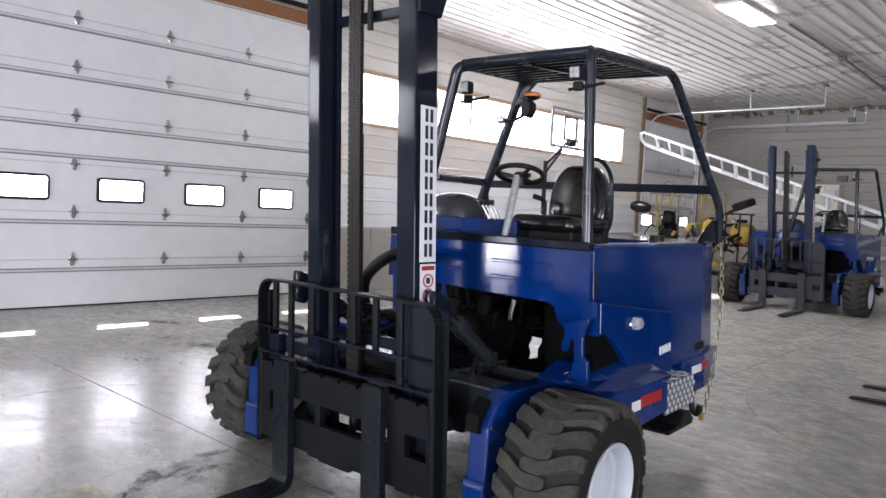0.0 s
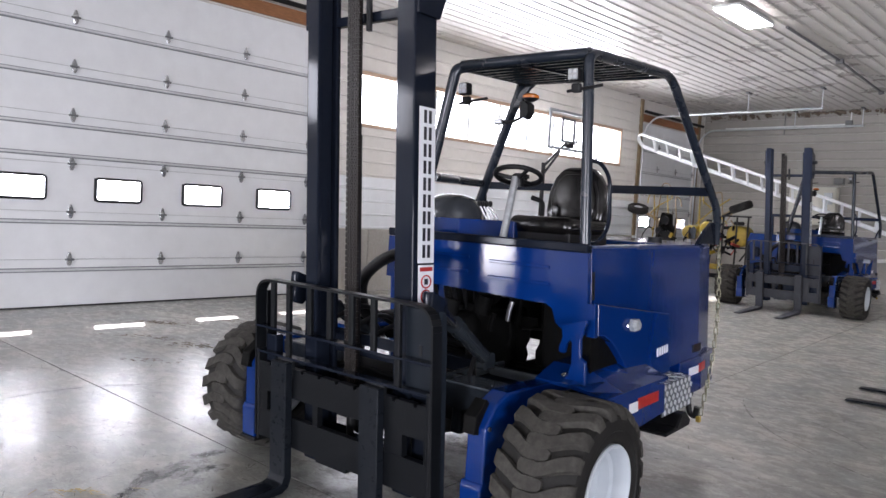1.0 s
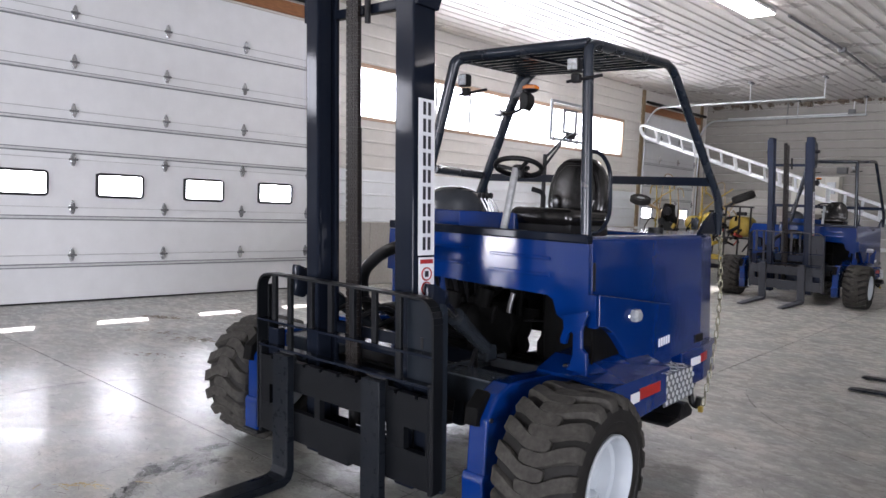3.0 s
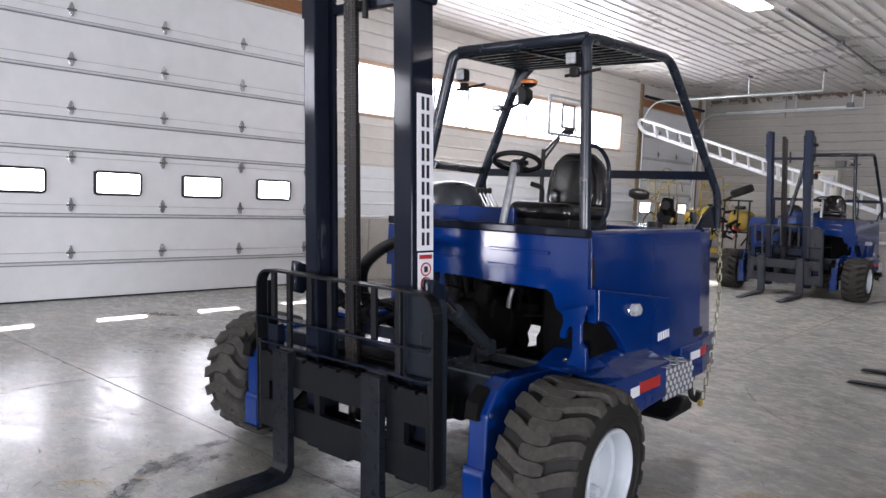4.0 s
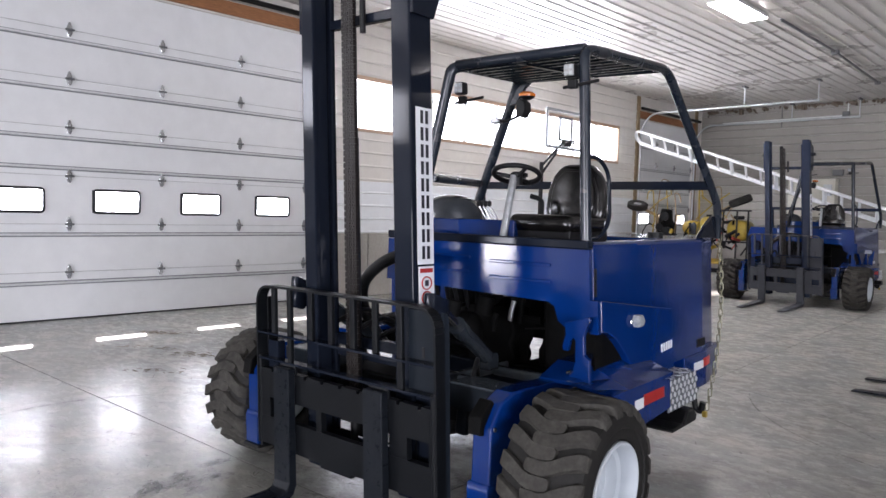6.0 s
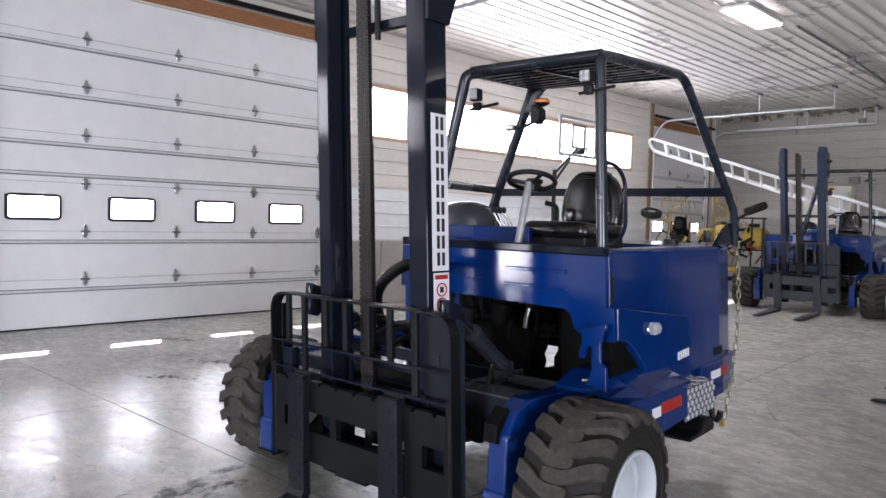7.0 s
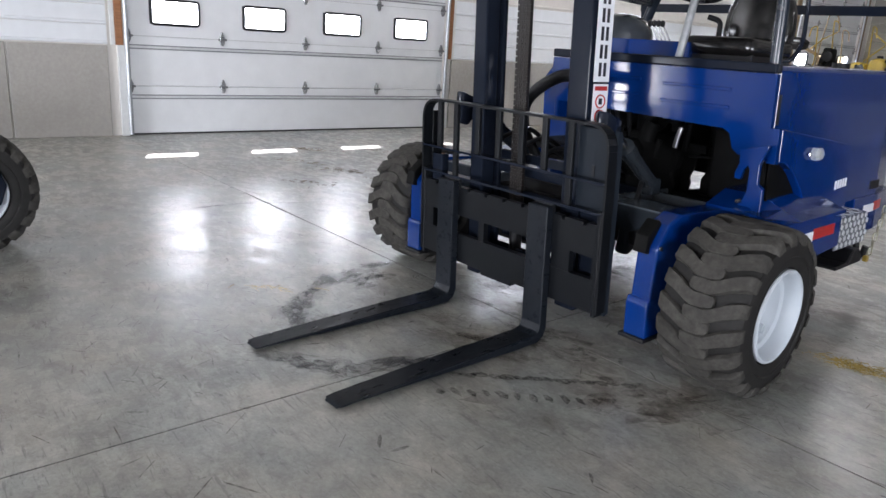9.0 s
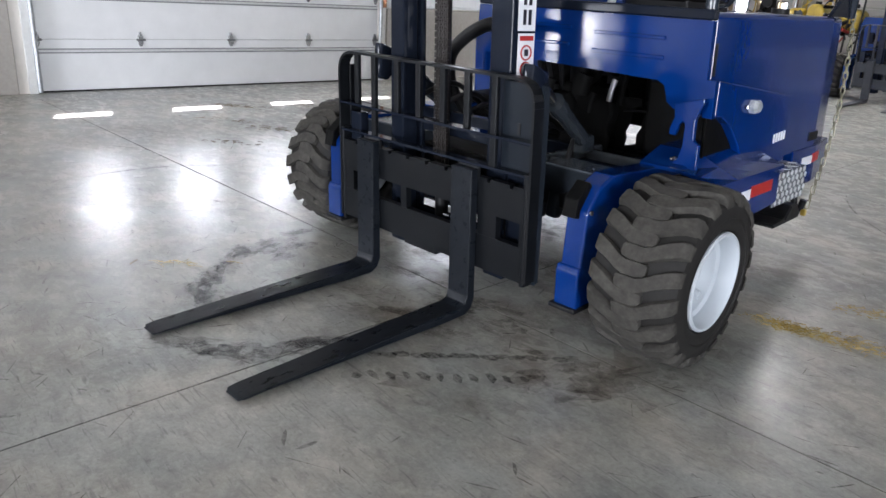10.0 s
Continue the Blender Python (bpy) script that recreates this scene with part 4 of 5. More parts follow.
    side = P("side_cowl", bm, BLUE, label="glossy blue side cowl and rear housing with rounded edges", smooth=30)
    P("lower_housing", prism(B(), [(1.01, 1.24), (1.01, 2.31), (0.925, 2.74), (0.89, 2.77), (-0.548, 2.768), (-0.548, 1.92), (0.90, 1.90), (0.90, 1.24)], "z", 0.66, 0.9565), BLUE, side)
    P("seam", box(B(), 1.006, 1.0125, 0.795, 0.822, 1.13, 1.27), BLACK, side)
    P("filler_cap", tube(B(), [(0.74, 2.2, 1.398), (0.74, 2.2, 1.43)], 0.05, 14), BLACK, side, smooth=40)
    bm = B()
    arch = [(0.772, 0.962), (0.846, 0.953), (0.92, 0.92), (0.973, 0.881), (1.052, 0.813), (1.106, 0.752), (1.13, 0.70)]
    prism(bm, arch + [(1.385, 0.68), (1.385, 0.66), (1.70, 0.66), (1.665, 1.005), (0.772, 1.12)], "x", 1.008, 1.06, 0.007, 3)
    low = P("lower_box", bm, BLUE, label="blue box with a rounded arch", smooth=30)
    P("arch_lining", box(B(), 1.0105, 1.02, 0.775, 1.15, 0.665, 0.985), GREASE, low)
    P("front_plate", box(B(), 1.013, 1.058, 0.738, 0.7715, 0.957, 1.118), BLUE, low)
    lamp = P("side_marker", stretched(lathe(B(), [(1.058, 0.036), (1.086, 0.036), (1.098, 0.024), (1.100, 0.0)], 6, centre=(0, 1.165, 0.985)), 1.165, 1.45), LENSM, low, "clear cut-glass marker lamp")
    P("bolt", box(B(), 1.06, 1.07, 1.09, 1.24, 0.975, 0.995, 0.004, 1), CHROME, lamp)
    for k in range(5):
        y = 1.500 + 0.034 * k
        P("mark", box(B(), 1.0598, 1.0625, y, y + 0.021, 0.772 + 0.002 * k, 0.818 + 0.002 * k), WHITEST, low)
    bm = B()
    rows = []
    for y, zi, zm in ((0.62, 0.735, 0.722), (0.80, 0.792, 0.745), (1.05, 0.800, 0.748), (1.352, 0.782, 0.735)):
        sec = [(0.80, zi), (0.99, zi), (1.095, zm), (1.188, 0.706)]
        rows.append([bm.verts.new((x, y, z)) for x, z in sec] + [bm.verts.new((x, y, z - 0.016)) for x, z in sec[::-1]])
    for p, q in zip(rows, rows[1:]):
        for i in range(8):
            bm.faces.new((p[i], p[(i + 1) % 8], q[(i + 1) % 8], q[i]))
    bm.faces.new(rows[0])
    bm.faces.new(rows[-1][::-1])
    fen = P("fender", bm, BLUE, label="glossy blue fender with reflective tape", smooth=30)
    P("skirt", prism(B(), [(0.80, 0.49), (1.315, 0.52), (1.315, 0.674), (1.10, 0.707), (0.70, 0.707), (0.70, 0.66)], "x", 1.165, 1.186, 0.006, 2), BLUE, fen)
    P("tape", box(B(), 1.1855, 1.1885, 0.865, 0.965, 0.590, 0.640), WHITEST, fen)
    P("tape", box(B(), 1.1855, 1.1885, 0.967, 1.226, 0.596, 0.652), REDST, fen, "red reflective tape")
    # upright hook on the leg arm
    P("hook_plate", prism(B(), [(0.935, 0.705), (1.046, 0.735), (1.046, 0.843), (1.019, 0.862), (1.019, 0.951), (1.034, 0.994), (1.05, 1.03), (1.05, 1.047), (0.916, 1.008), (0.922, 0.95), (0.904, 0.90), (0.904, 0.874), (0.932, 0.872), (0.945, 0.92), (0.962, 0.940), (0.974, 0.928), (0.972, 0.83), (0.955, 0.77), (0.935, 0.75)], "y", 0.665, 0.69, 0.002, 1), BLUE, label="blue upright hook plate")
    P("lock_pin", tube(B(), [(0.93, 0.66, 0.765), (0.955, 0.66, 0.775)], 0.010, 8), CHROME, smooth=40)
    # tread-plate step
    stp = P("step", box(B(), 0.93, 1.15, 1.355, 1.80, 0.585, 0.64, 0.004, 1), TREADPLATE, label="bright aluminium tread-plate step")
    P("riser", box(B(), 1.148, 1.158, 1.355, 1.78, 0.475, 0.64, 0.002, 1), TREADPLATE, stp)
    dm = B()
    for i in range(5):
        for j in range(7):
            y, x = 1.385 + j * 0.060 + 0.028 * (i % 2), 0.965 + i * 0.040
            a = 40 if (i + j) % 2 else -40
            prism(dm, [(-0.026, 0), (0, -0.009), (0.026, 0), (0, 0.009)], "z", 0, 0.004, m=pose(x, y, 0.64, 0, 0, a))
            prism(dm, [(-0.017, 0), (0, -0.017), (0.017, 0), (0, 0.017)], "z", 0, 0.004, m=pose(1.158, y, 0.495 + i * 0.034, 0, 90, 0) @ pose(0, 0, 0, 0, 0, a / 2))
    P("tread_pattern", dm, TREADBAR, stp)["kind"] = "stuff"
    P("foot_step", prism(B(), [(1.34, 0.375), (1.68, 0.375), (1.70, 0.41), (1.64, 0.46), (1.56, 0.46), (1.49, 0.40), (1.34, 0.392)], "x", 1.0, 1.19, 0.008, 1), BLACK, label="black foot step")
    P("rear_skirt", prism(B(), [(1.02, 1.965), (1.02, 2.34), (0.965, 2.73), (0.92, 2.73), (0.92, 1.965)], "z", 0.44, 0.665, 0.006, 1), BLUE, side)
    P("tape", prism(B(), [(1.0235, 2.12), (1.0235, 2.29), (1.021, 2.29), (1.021, 2.12)], "z", 0.562, 0.612), WHITEST, side)
    P("tape", prism(B(), [(1.0235, 2.293), (1.0235, 2.342), (1.009, 2.45), (1.006, 2.45), (1.0205, 2.341), (1.0205, 2.293)], "z", 0.566, 0.622), REDST, side)
    P("tail_lamp", box(B(), 0.97, 1.016, 2.20, 2.35, 0.70, 0.755, 0.006), BLACK, side)
    P("tow_hook", tube(B(), bend([(0.985, 2.30, 0.46), (0.95, 2.30, 0.38), (0.965, 2.30, 0.28), (1.0, 2.30, 0.265), (1.015, 2.30, 0.33)], 0.03, 5), 0.020, 10), BLACK, smooth=50)
    # hanging chain
    n = 27
    top, low_ = Vector((0.98, 2.76, 1.40)), Vector((1.03, 2.32, 0.30))
    link = B()
    pts = bend([(-0.011, 0, -0.026), (0.011, 0, -0.026), (0.011, 0, 0.026), (-0.011, 0, 0.026), (-0.011, 0, -0.026)], 0.011, 3)
    tube(link, pts, 0.0046, 6, closed=False)
    first = None
    for k in range(n):
        p = top.lerp(low_, k / (n - 1))
        p.x -= (p.z - 0.40) * LEAN
        p += Vector((0.03 * math.sin(math.pi * k / n), 0.05 * math.sin(math.pi * k / n), 0))
        mm = pose(p.x, p.y, p.z, -6, 0, 90 * (k % 2) + 35)
        if first is None:
            chain = part("chain_link", link, ZINC, T, "zinc-plated hanging chain", 60)
            chain.matrix_basis = mm
            first = chain
        else:
            same("chain_link", first, T, mm)
    P("chain_tag", box(B(), 1.01, 1.04, 2.285, 2.315, 0.235, 0.275, 0.004, 1), YELLOW)

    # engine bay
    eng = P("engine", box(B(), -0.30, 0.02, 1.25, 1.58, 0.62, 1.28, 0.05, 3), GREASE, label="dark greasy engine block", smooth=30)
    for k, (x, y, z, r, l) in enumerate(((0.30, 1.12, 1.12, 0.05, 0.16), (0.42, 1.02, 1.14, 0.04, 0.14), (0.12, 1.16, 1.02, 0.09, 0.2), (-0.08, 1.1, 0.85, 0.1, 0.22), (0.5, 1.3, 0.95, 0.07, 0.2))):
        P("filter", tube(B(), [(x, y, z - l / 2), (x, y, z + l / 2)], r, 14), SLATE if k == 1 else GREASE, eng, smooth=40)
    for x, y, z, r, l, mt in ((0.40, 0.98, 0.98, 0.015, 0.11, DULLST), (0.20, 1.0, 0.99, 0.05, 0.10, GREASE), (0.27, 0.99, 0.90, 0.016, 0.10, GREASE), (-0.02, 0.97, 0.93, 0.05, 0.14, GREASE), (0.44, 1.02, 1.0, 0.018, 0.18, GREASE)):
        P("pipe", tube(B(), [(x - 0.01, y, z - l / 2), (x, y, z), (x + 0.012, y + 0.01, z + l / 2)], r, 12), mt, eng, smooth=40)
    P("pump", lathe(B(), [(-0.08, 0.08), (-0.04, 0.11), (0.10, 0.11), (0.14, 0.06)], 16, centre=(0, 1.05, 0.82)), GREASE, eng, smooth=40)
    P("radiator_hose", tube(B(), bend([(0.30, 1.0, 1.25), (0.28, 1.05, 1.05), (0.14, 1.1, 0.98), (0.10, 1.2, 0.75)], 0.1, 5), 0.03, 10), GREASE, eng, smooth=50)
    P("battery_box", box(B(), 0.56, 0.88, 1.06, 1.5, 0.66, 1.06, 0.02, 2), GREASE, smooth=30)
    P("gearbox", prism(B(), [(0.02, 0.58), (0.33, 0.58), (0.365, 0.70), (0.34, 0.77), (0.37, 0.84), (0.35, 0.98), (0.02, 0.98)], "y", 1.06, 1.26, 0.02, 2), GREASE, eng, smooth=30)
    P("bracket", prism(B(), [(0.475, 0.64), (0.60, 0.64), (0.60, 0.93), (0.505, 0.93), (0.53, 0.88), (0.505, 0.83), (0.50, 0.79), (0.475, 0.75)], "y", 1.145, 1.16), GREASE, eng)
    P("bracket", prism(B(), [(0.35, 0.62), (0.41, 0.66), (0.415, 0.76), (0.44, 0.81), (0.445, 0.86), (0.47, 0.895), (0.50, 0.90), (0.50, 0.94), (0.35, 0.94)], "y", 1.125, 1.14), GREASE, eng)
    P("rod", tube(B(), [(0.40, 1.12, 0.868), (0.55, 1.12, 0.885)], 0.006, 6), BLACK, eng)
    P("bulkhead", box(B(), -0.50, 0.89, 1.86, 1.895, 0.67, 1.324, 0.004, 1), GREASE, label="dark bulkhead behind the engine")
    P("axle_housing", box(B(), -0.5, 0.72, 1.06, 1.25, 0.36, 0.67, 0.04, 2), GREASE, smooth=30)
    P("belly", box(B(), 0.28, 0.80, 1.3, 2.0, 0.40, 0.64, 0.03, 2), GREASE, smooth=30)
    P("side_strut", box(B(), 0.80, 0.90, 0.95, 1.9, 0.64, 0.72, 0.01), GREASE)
    for k in range(5):
        x = -0.26 + 0.075 * k
        P("hose", tube(B(), bend([(x, 0.80, 1.33), (x + 0.05, 0.95, 1.1 + 0.03 * (k % 3)), (x - 0.03, 1.1, 0.9), (x + 0.04, 1.2, 0.72)], 0.12, 5), 0.013, 7), HOSE, smooth=60)
    P("fender_left", prism(B(), [(-0.72, 0.745), (-0.92, 0.745), (-1.02, 0.70), (-1.02, 0.52), (-1.00, 0.52), (-1.00, 0.68), (-0.91, 0.715), (-0.72, 0.715)], "y", 0.82, 1.9, 0.006, 1), BLUE, smooth=30)
    P("left_tank", box(B(), -0.90, -0.36, 1.2, 1.6, 0.45, 0.80, 0.05, 3), GREASE, smooth=30)
    P("left_housing", prism(B(), [(1.64, 0.50), (1.64, 1.20), (1.80, 1.345), (2.70, 1.385), (2.72, 1.34), (2.72, 0.50)], "x", -1.15, -0.552, 0.010, 2), BLUE, label="blue left housing with a sloped front edge", smooth=30)

    # driver's place
    P("console", prism(B(), [(-0.285, 0.96), (0.085, 0.905), (0.345, 1.10), (0.27, 1.50), (-0.285, 1.50)], "z", 1.352, 1.489, 0.006, 2), BLUE, label="blue raised console box", smooth=30)
    dome = B()
    lathe(dome, [(1.485, 0.192), (1.52, 0.190), (1.555, 0.180), (1.585, 0.162), (1.608, 0.135), (1.624, 0.10), (1.634, 0.06), (1.638, 0.0)], 40, "z", (-0.185, 1.20, 0))
    P("dome_cover", dome, COVERM, label="dark grey domed cover", smooth=50)
    for k in range(4):
        x = 0.065 + 0.028 * k
        lv = P("lever", tube(B(), [(x, 1.22, 1.485), (x - 0.045, 1.20, 1.575)], 0.005, 6), DULLST, label="thin control lever", smooth=50)
        P("knob", lathe(B(), [(-0.02, 0.006), (-0.01, 0.014), (0.012, 0.014), (0.02, 0.0)], 10, "z", (x - 0.047, 1.198, 1.585)), BLACK, lv, smooth=50)
    col = P("steering_column", tube(B(), [(0.415, 0.865, 1.352), (0.415, 1.0, 1.74)], 0.021, 12), GALV, label="bright steel steering column", smooth=40)
    sw = B()
    M = pose(0.42, 1.02, 1.75, -18, -8, 0)
    tube(sw, [M @ Vector((0.130 * math.cos(a), 0.130 * math.sin(a), 0)) for a in [2 * math.pi * k / 32 for k in range(32)]], 0.015, 8, closed=True)
    for a in (90, 210, 330):
        tube(sw, [M @ Vector((0, 0, -0.02)), M @ Vector((0.125 * math.cos(radians(a)), 0.125 * math.sin(radians(a)), 0))], 0.012, 6)
    lathe(sw, [(1.70, 0.03), (1.765, 0.035), (1.775, 0.02), (1.775, 0.0)], 14, "z", (0.42, 1.02, -0.010))
    wheel = P("steering_wheel", sw, BLACK, label="black steering wheel with spinner knob", smooth=50)
    kn = M @ Vector((-0.03, 0.122, 0))
    P("spinner_knob", lathe(B(), [(0, 0.008), (0.03, 0.01), (0.035, 0.022), (0.055, 0.022), (0.06, 0.0)], 12, "z", kn), BLACK, wheel, smooth=50)

    # seat
    S = pose(0.485, 1.37, 0)
    cu = B()
    box(cu, -0.215, 0.215, -0.24, 0.25, 1.42, 1.53, 0.05, 4, S)
    seat = P("seat", cu, VINYL, label="black vinyl bucket seat", smooth=60)
    bk = B()
    prof = [(-0.185, 1.47), (-0.205, 1.56), (-0.195, 1.68), (-0.16, 1.78), (-0.095, 1.845), (0.095, 1.845), (0.16, 1.78), (0.195, 1.68), (0.205, 1.56), (0.185, 1.47)]
    prism(bk, prof, "y", 0.16, 0.27, 0.04, 4, S)
    for v in bk.verts:
        v.co.y += (v.co.z - 1.5) * 0.16
    sb = P("backrest", bk, VINYL, seat, "black vinyl seat back", smooth=60)
    pad = B()
    prism(pad, [(x * 0.74, 1.67 + (z - 1.67) * 0.74) for x, z in prof], "y", 0.135, 0.17, 0.015, 3, S)
    for v in pad.verts:
        v.co.y += (v.co.z - 1.5) * 0.16
    P("cushion_pad", pad, VINYL, sb, smooth=60)
    P("seat_base", box(B(), -0.2, 0.2, -0.22, 0.24, 1.353, 1.445, 0.01, 2, S), BLACK, seat)
    P("gear_lever", tube(B(), bend([(0.34, 1.40, 1.352), (0.33, 1.44, 1.62), (0.26, 1.42, 1.64)], 0.03), 0.016, 8), BLACK, smooth=50)

    # overhead guard
    g = 0.028
    def rod(name, pts, r=g, lab=""):
        return P(name, tube(B(), bend(pts, 0.10, 6), r, 12), GUARDM, label=lab, smooth=45)
    up = rz + 0.075                              # the roof rises towards the back
    rod("guard_post", [(0.992, 0.75, 1.405), (1.0, 0.74, rz - 0.03), (1.0, 0.80, rz), (0.99, 1.80, up), (0.99, 2.70, 1.62), (0.965, 2.74, 1.40)], lab="bent dark grey guard post and roof rail")
    rod("guard_post", [(-0.11, 0.75, 1.405), (0.18, 0.74, rz - 0.02), (0.21, 0.80, rz), (0.06, 1.62, up), (-0.42, 1.70, 1.44)], 0.031)
    rod("guard_rail", [(0.21, 0.76, rz), (0.995, 0.76, rz)])
    rod("guard_rail", [(0.06, 1.64, up), (0.985, 1.74, up)])
    rod("guard_rail", [(0.01, 0.76, 1.72), (-0.31, 1.69, 1.73)], 0.026)
    P("gusset", prism(B(), [(-0.01, rz - 0.10), (0.07, up - 0.02), (0.17, up - 0.02), (0.11, up - 0.07), (0.04, rz - 0.09)], "y", 1.60, 1.625, 0.003, 1), GUARDM)
    def tilt(bm):
        for v in bm.verts:
            v.co.z += (v.co.y - 0.80) * 0.078
        return bm
    roof = P("guard_roof", tilt(prism(B(), [(0.225, 0.79), (0.985, 0.79), (0.98, 1.70), (0.08, 1.62)], "z", rz + 0.018, rz + 0.028)), GUARDM, label="dark roof plate of the guard")
    for k in range(8):
        y = 0.84 + k * 0.105
        P("slat", tilt(box(B(), 0.225 - (y - 0.79) * 0.17, 0.98, y, y + 0.03, rz - 0.022, rz + 0.0175, 0.003, 1)), GUARDM, roof)
    P("roof_rib", tilt(box(B(), 0.575, 0.605, 0.79, 1.66, rz - 0.030, rz - 0.0225, 0.002, 1)), GUARDM, roof)
    P("guard_crossbar", box(B(), -0.95, 0.985, 2.52, 2.57, 1.725, 1.785, 0.006), GREY, label="dark grey rear crossbar")
    P("guard_stay", tube(B(), [(-0.92, 2.54, 1.76), (-0.92, 2.54, 1.1)], g, 10), GREY, smooth=45)
    P("gusset", prism(B(), [(2.36, 1.40), (2.71, 1.40), (2.71, 1.55), (2.64, 1.55), (2.50, 1.49)], "x", 0.95, 0.975, 0.003, 1), GREY)
    P("grab_bar", tube(B(), bend([(0.985, 0.78, 1.42), (1.0, 0.88, 1.42), (1.01, 0.97, 1.50), (1.01, 0.97, 1.75), (1.0, 0.88, 1.82), (0.985, 0.78, 1.82)], 0.1, 6), 0.011, 8), GREY, smooth=50)
    # work lamps and beacon
    for x, y in ((0.95, 0.68), (0.262, 0.70)):
        z = rz - 0.115 if x > 0.5 else rz - 0.14
        wl = P("work_lamp", box(B(), x - 0.032, x + 0.032, y - 0.005, y + 0.045, z - 0.034, z + 0.034, 0.012, 2), BLACK, label="small black work lamp with clear lens", smooth=30)
        P("lens", box(B(), x - 0.026, x + 0.026, y - 0.010, y - 0.004, z - 0.028, z + 0.028, 0.004, 1), DULLST, wl)
        for dx in (-0.013, 0.013):
            for dz in (-0.014, 0.014):
                P("reflector", lathe(B(), [(y - 0.013, 0.011), (y - 0.009, 0.011)], 10, "y", (x + dx, 0, z + dz)), LENSM, wl)
        P("bracket", box(B(), x - 0.02, x + 0.03, y + 0.01, y + 0.04, z - 0.085, z - 0.04, 0.008), BLACK, wl)
        P("arm", tube(B(), [(x - 0.05, y + 0.03, z - 0.075), (x + 0.14, y + 0.03, z - 0.055)], 0.008, 8), BLACK, wl)
    bc = P("beacon_bracket", tube(B(), bend([(-0.06, 1.5, 2.14), (0.02, 1.51, 2.12), (0.12, 1.52, 2.16), (0.165, 1.52, 2.20)], 0.04), 0.010, 8), BLACK, label="black lamp bracket", smooth=50)
    P("rear_lamp", prism(B(), [(0.12, 2.15), (0.165, 2.14), (0.192, 2.18), (0.192, 2.235), (0.16, 2.26), (0.125, 2.25)], "y", 1.47, 1.55, 0.008, 2), BLACK, bc, smooth=30)
    P("beacon_base", lathe(B(), [(2.255, 0.02), (2.268, 0.045), (2.276, 0.05)], 16, "z", (0.18, 1.52, 0)), BLACK, bc, smooth=40)
    P("beacon", lathe(B(), [(2.276, 0.052), (2.292, 0.054), (2.304, 0.036), (2.308, 0.0)], 16, "z", (0.18, 1.52, 0)), AMBER, bc, "amber warning beacon", smooth=40)
    P("side_lamp", box(B(), -0.09, -0.02, 1.48, 1.54, 2.115, 2.150, 0.006, 1), DULLST, bc)
    return T


truck = lift_truck(pose(6.96, 0.176, 0, 0, 0, 5.5), "blue three-wheeled truck-mounted forklift with dark grey mast, parked")
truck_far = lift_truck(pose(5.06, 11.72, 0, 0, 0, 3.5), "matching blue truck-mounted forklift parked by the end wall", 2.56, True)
truck_side = tagged(copy_thing(truck, pose(9.12, 5.70, 0, 0, 0, -85)), "matching blue forklift whose forks reach into the aisle")


# ---- wheel of a trailer beside the aisle ----
trailer = thing("trailer", pose(4.52, -2.0, 0, 0, 0, 0), "parked trailer wheel with black tyre and pale rim", "trailer")
wheel_at(trailer, 0, 0, R_TYRE - 0.02, False)
part("axle", tube(B(), [(-1.6, 0, 0.38), (0.02, 0, 0.38)], 0.05, 12), BLACK, trailer, smooth=40)
part("fender_stay", prism(B(), [(-0.30, 0.22), (0.16, 0.30), (0.20, 0.42), (0.14, 0.58), (-0.30, 0.66)], "x", 0.20, 0.235, 0.01, 2), GREY, trailer, smooth=30)
part("bed", box(B(), -1.8, 0.235, -1.1, -0.24, 0.5, 0.62, 0.02), BLACK, trailer)


# ---- long ladder leaning on the wall ----
def ladder():
    a, b = Vector((10.3, 15.0, 0.06)), Vector((0.30, 15.0, 3.40))
    d = (b - a).normalized()
    n = Vector((0.0, 0.35, 0.0)) + Vector((-d.z, 0, d.x)) * 0.30          # from one rail to the other
    if n.z < 0:
        n = -n
    L = thing("ladder", pose(0, 0, 0), "long white aluminium ladder leaning on its edge", "ladder")
    tip = [b + 0.5 * n + 0.5 * (n * math.cos(w) * -1) + d * 0.17 * math.sin(w) for w in [math.pi * k / 10 for k in range(11)]]
    part("rail", tube(B(), [a] + tip + [a + n], 0.048, 8, flat=0.7), ALUM, L, smooth=40)
    k, i = 0.5, 0
    while k < (b - a).length - 0.1:
        p = a + d * k
        part("rung", tube(B(), [p, p + n], 0.028 if i % 3 else 0.045, 8), ALUM, L, smooth=40)
        k += 0.36
        i += 1
    return L


ladder()


# ---- portable basketball hoop by the windows ----
hoop = thing("basketball_hoop", pose(0.5, 10.4, 0), "portable basketball hoop with clear framed backboard", "basketball hoop")
part("base", box(B(), -0.45, 0.45, -0.35, 0.35, 0.0, 0.18, 0.05, 3), BLACK, hoop, smooth=40)
part("pole", tube(B(), [(0, 0, 0.15), (0, 0, 2.62)], 0.045, 12), BLACK, hoop, smooth=40)
for dy in (-0.12, 0.12):
    part("arm", tube(B(), [(0, dy * 0.3, 2.45 + dy), (0.38, 0.16 + dy, 2.98 + dy)], 0.028, 8), BLACK, hoop, smooth=40)
bb = part("backboard", box(B(), 0.41, 0.425, -0.42, 0.84, 2.92, 3.66), GLASS, hoop, "clear board in a pale frame")
bb.visible_shadow = False
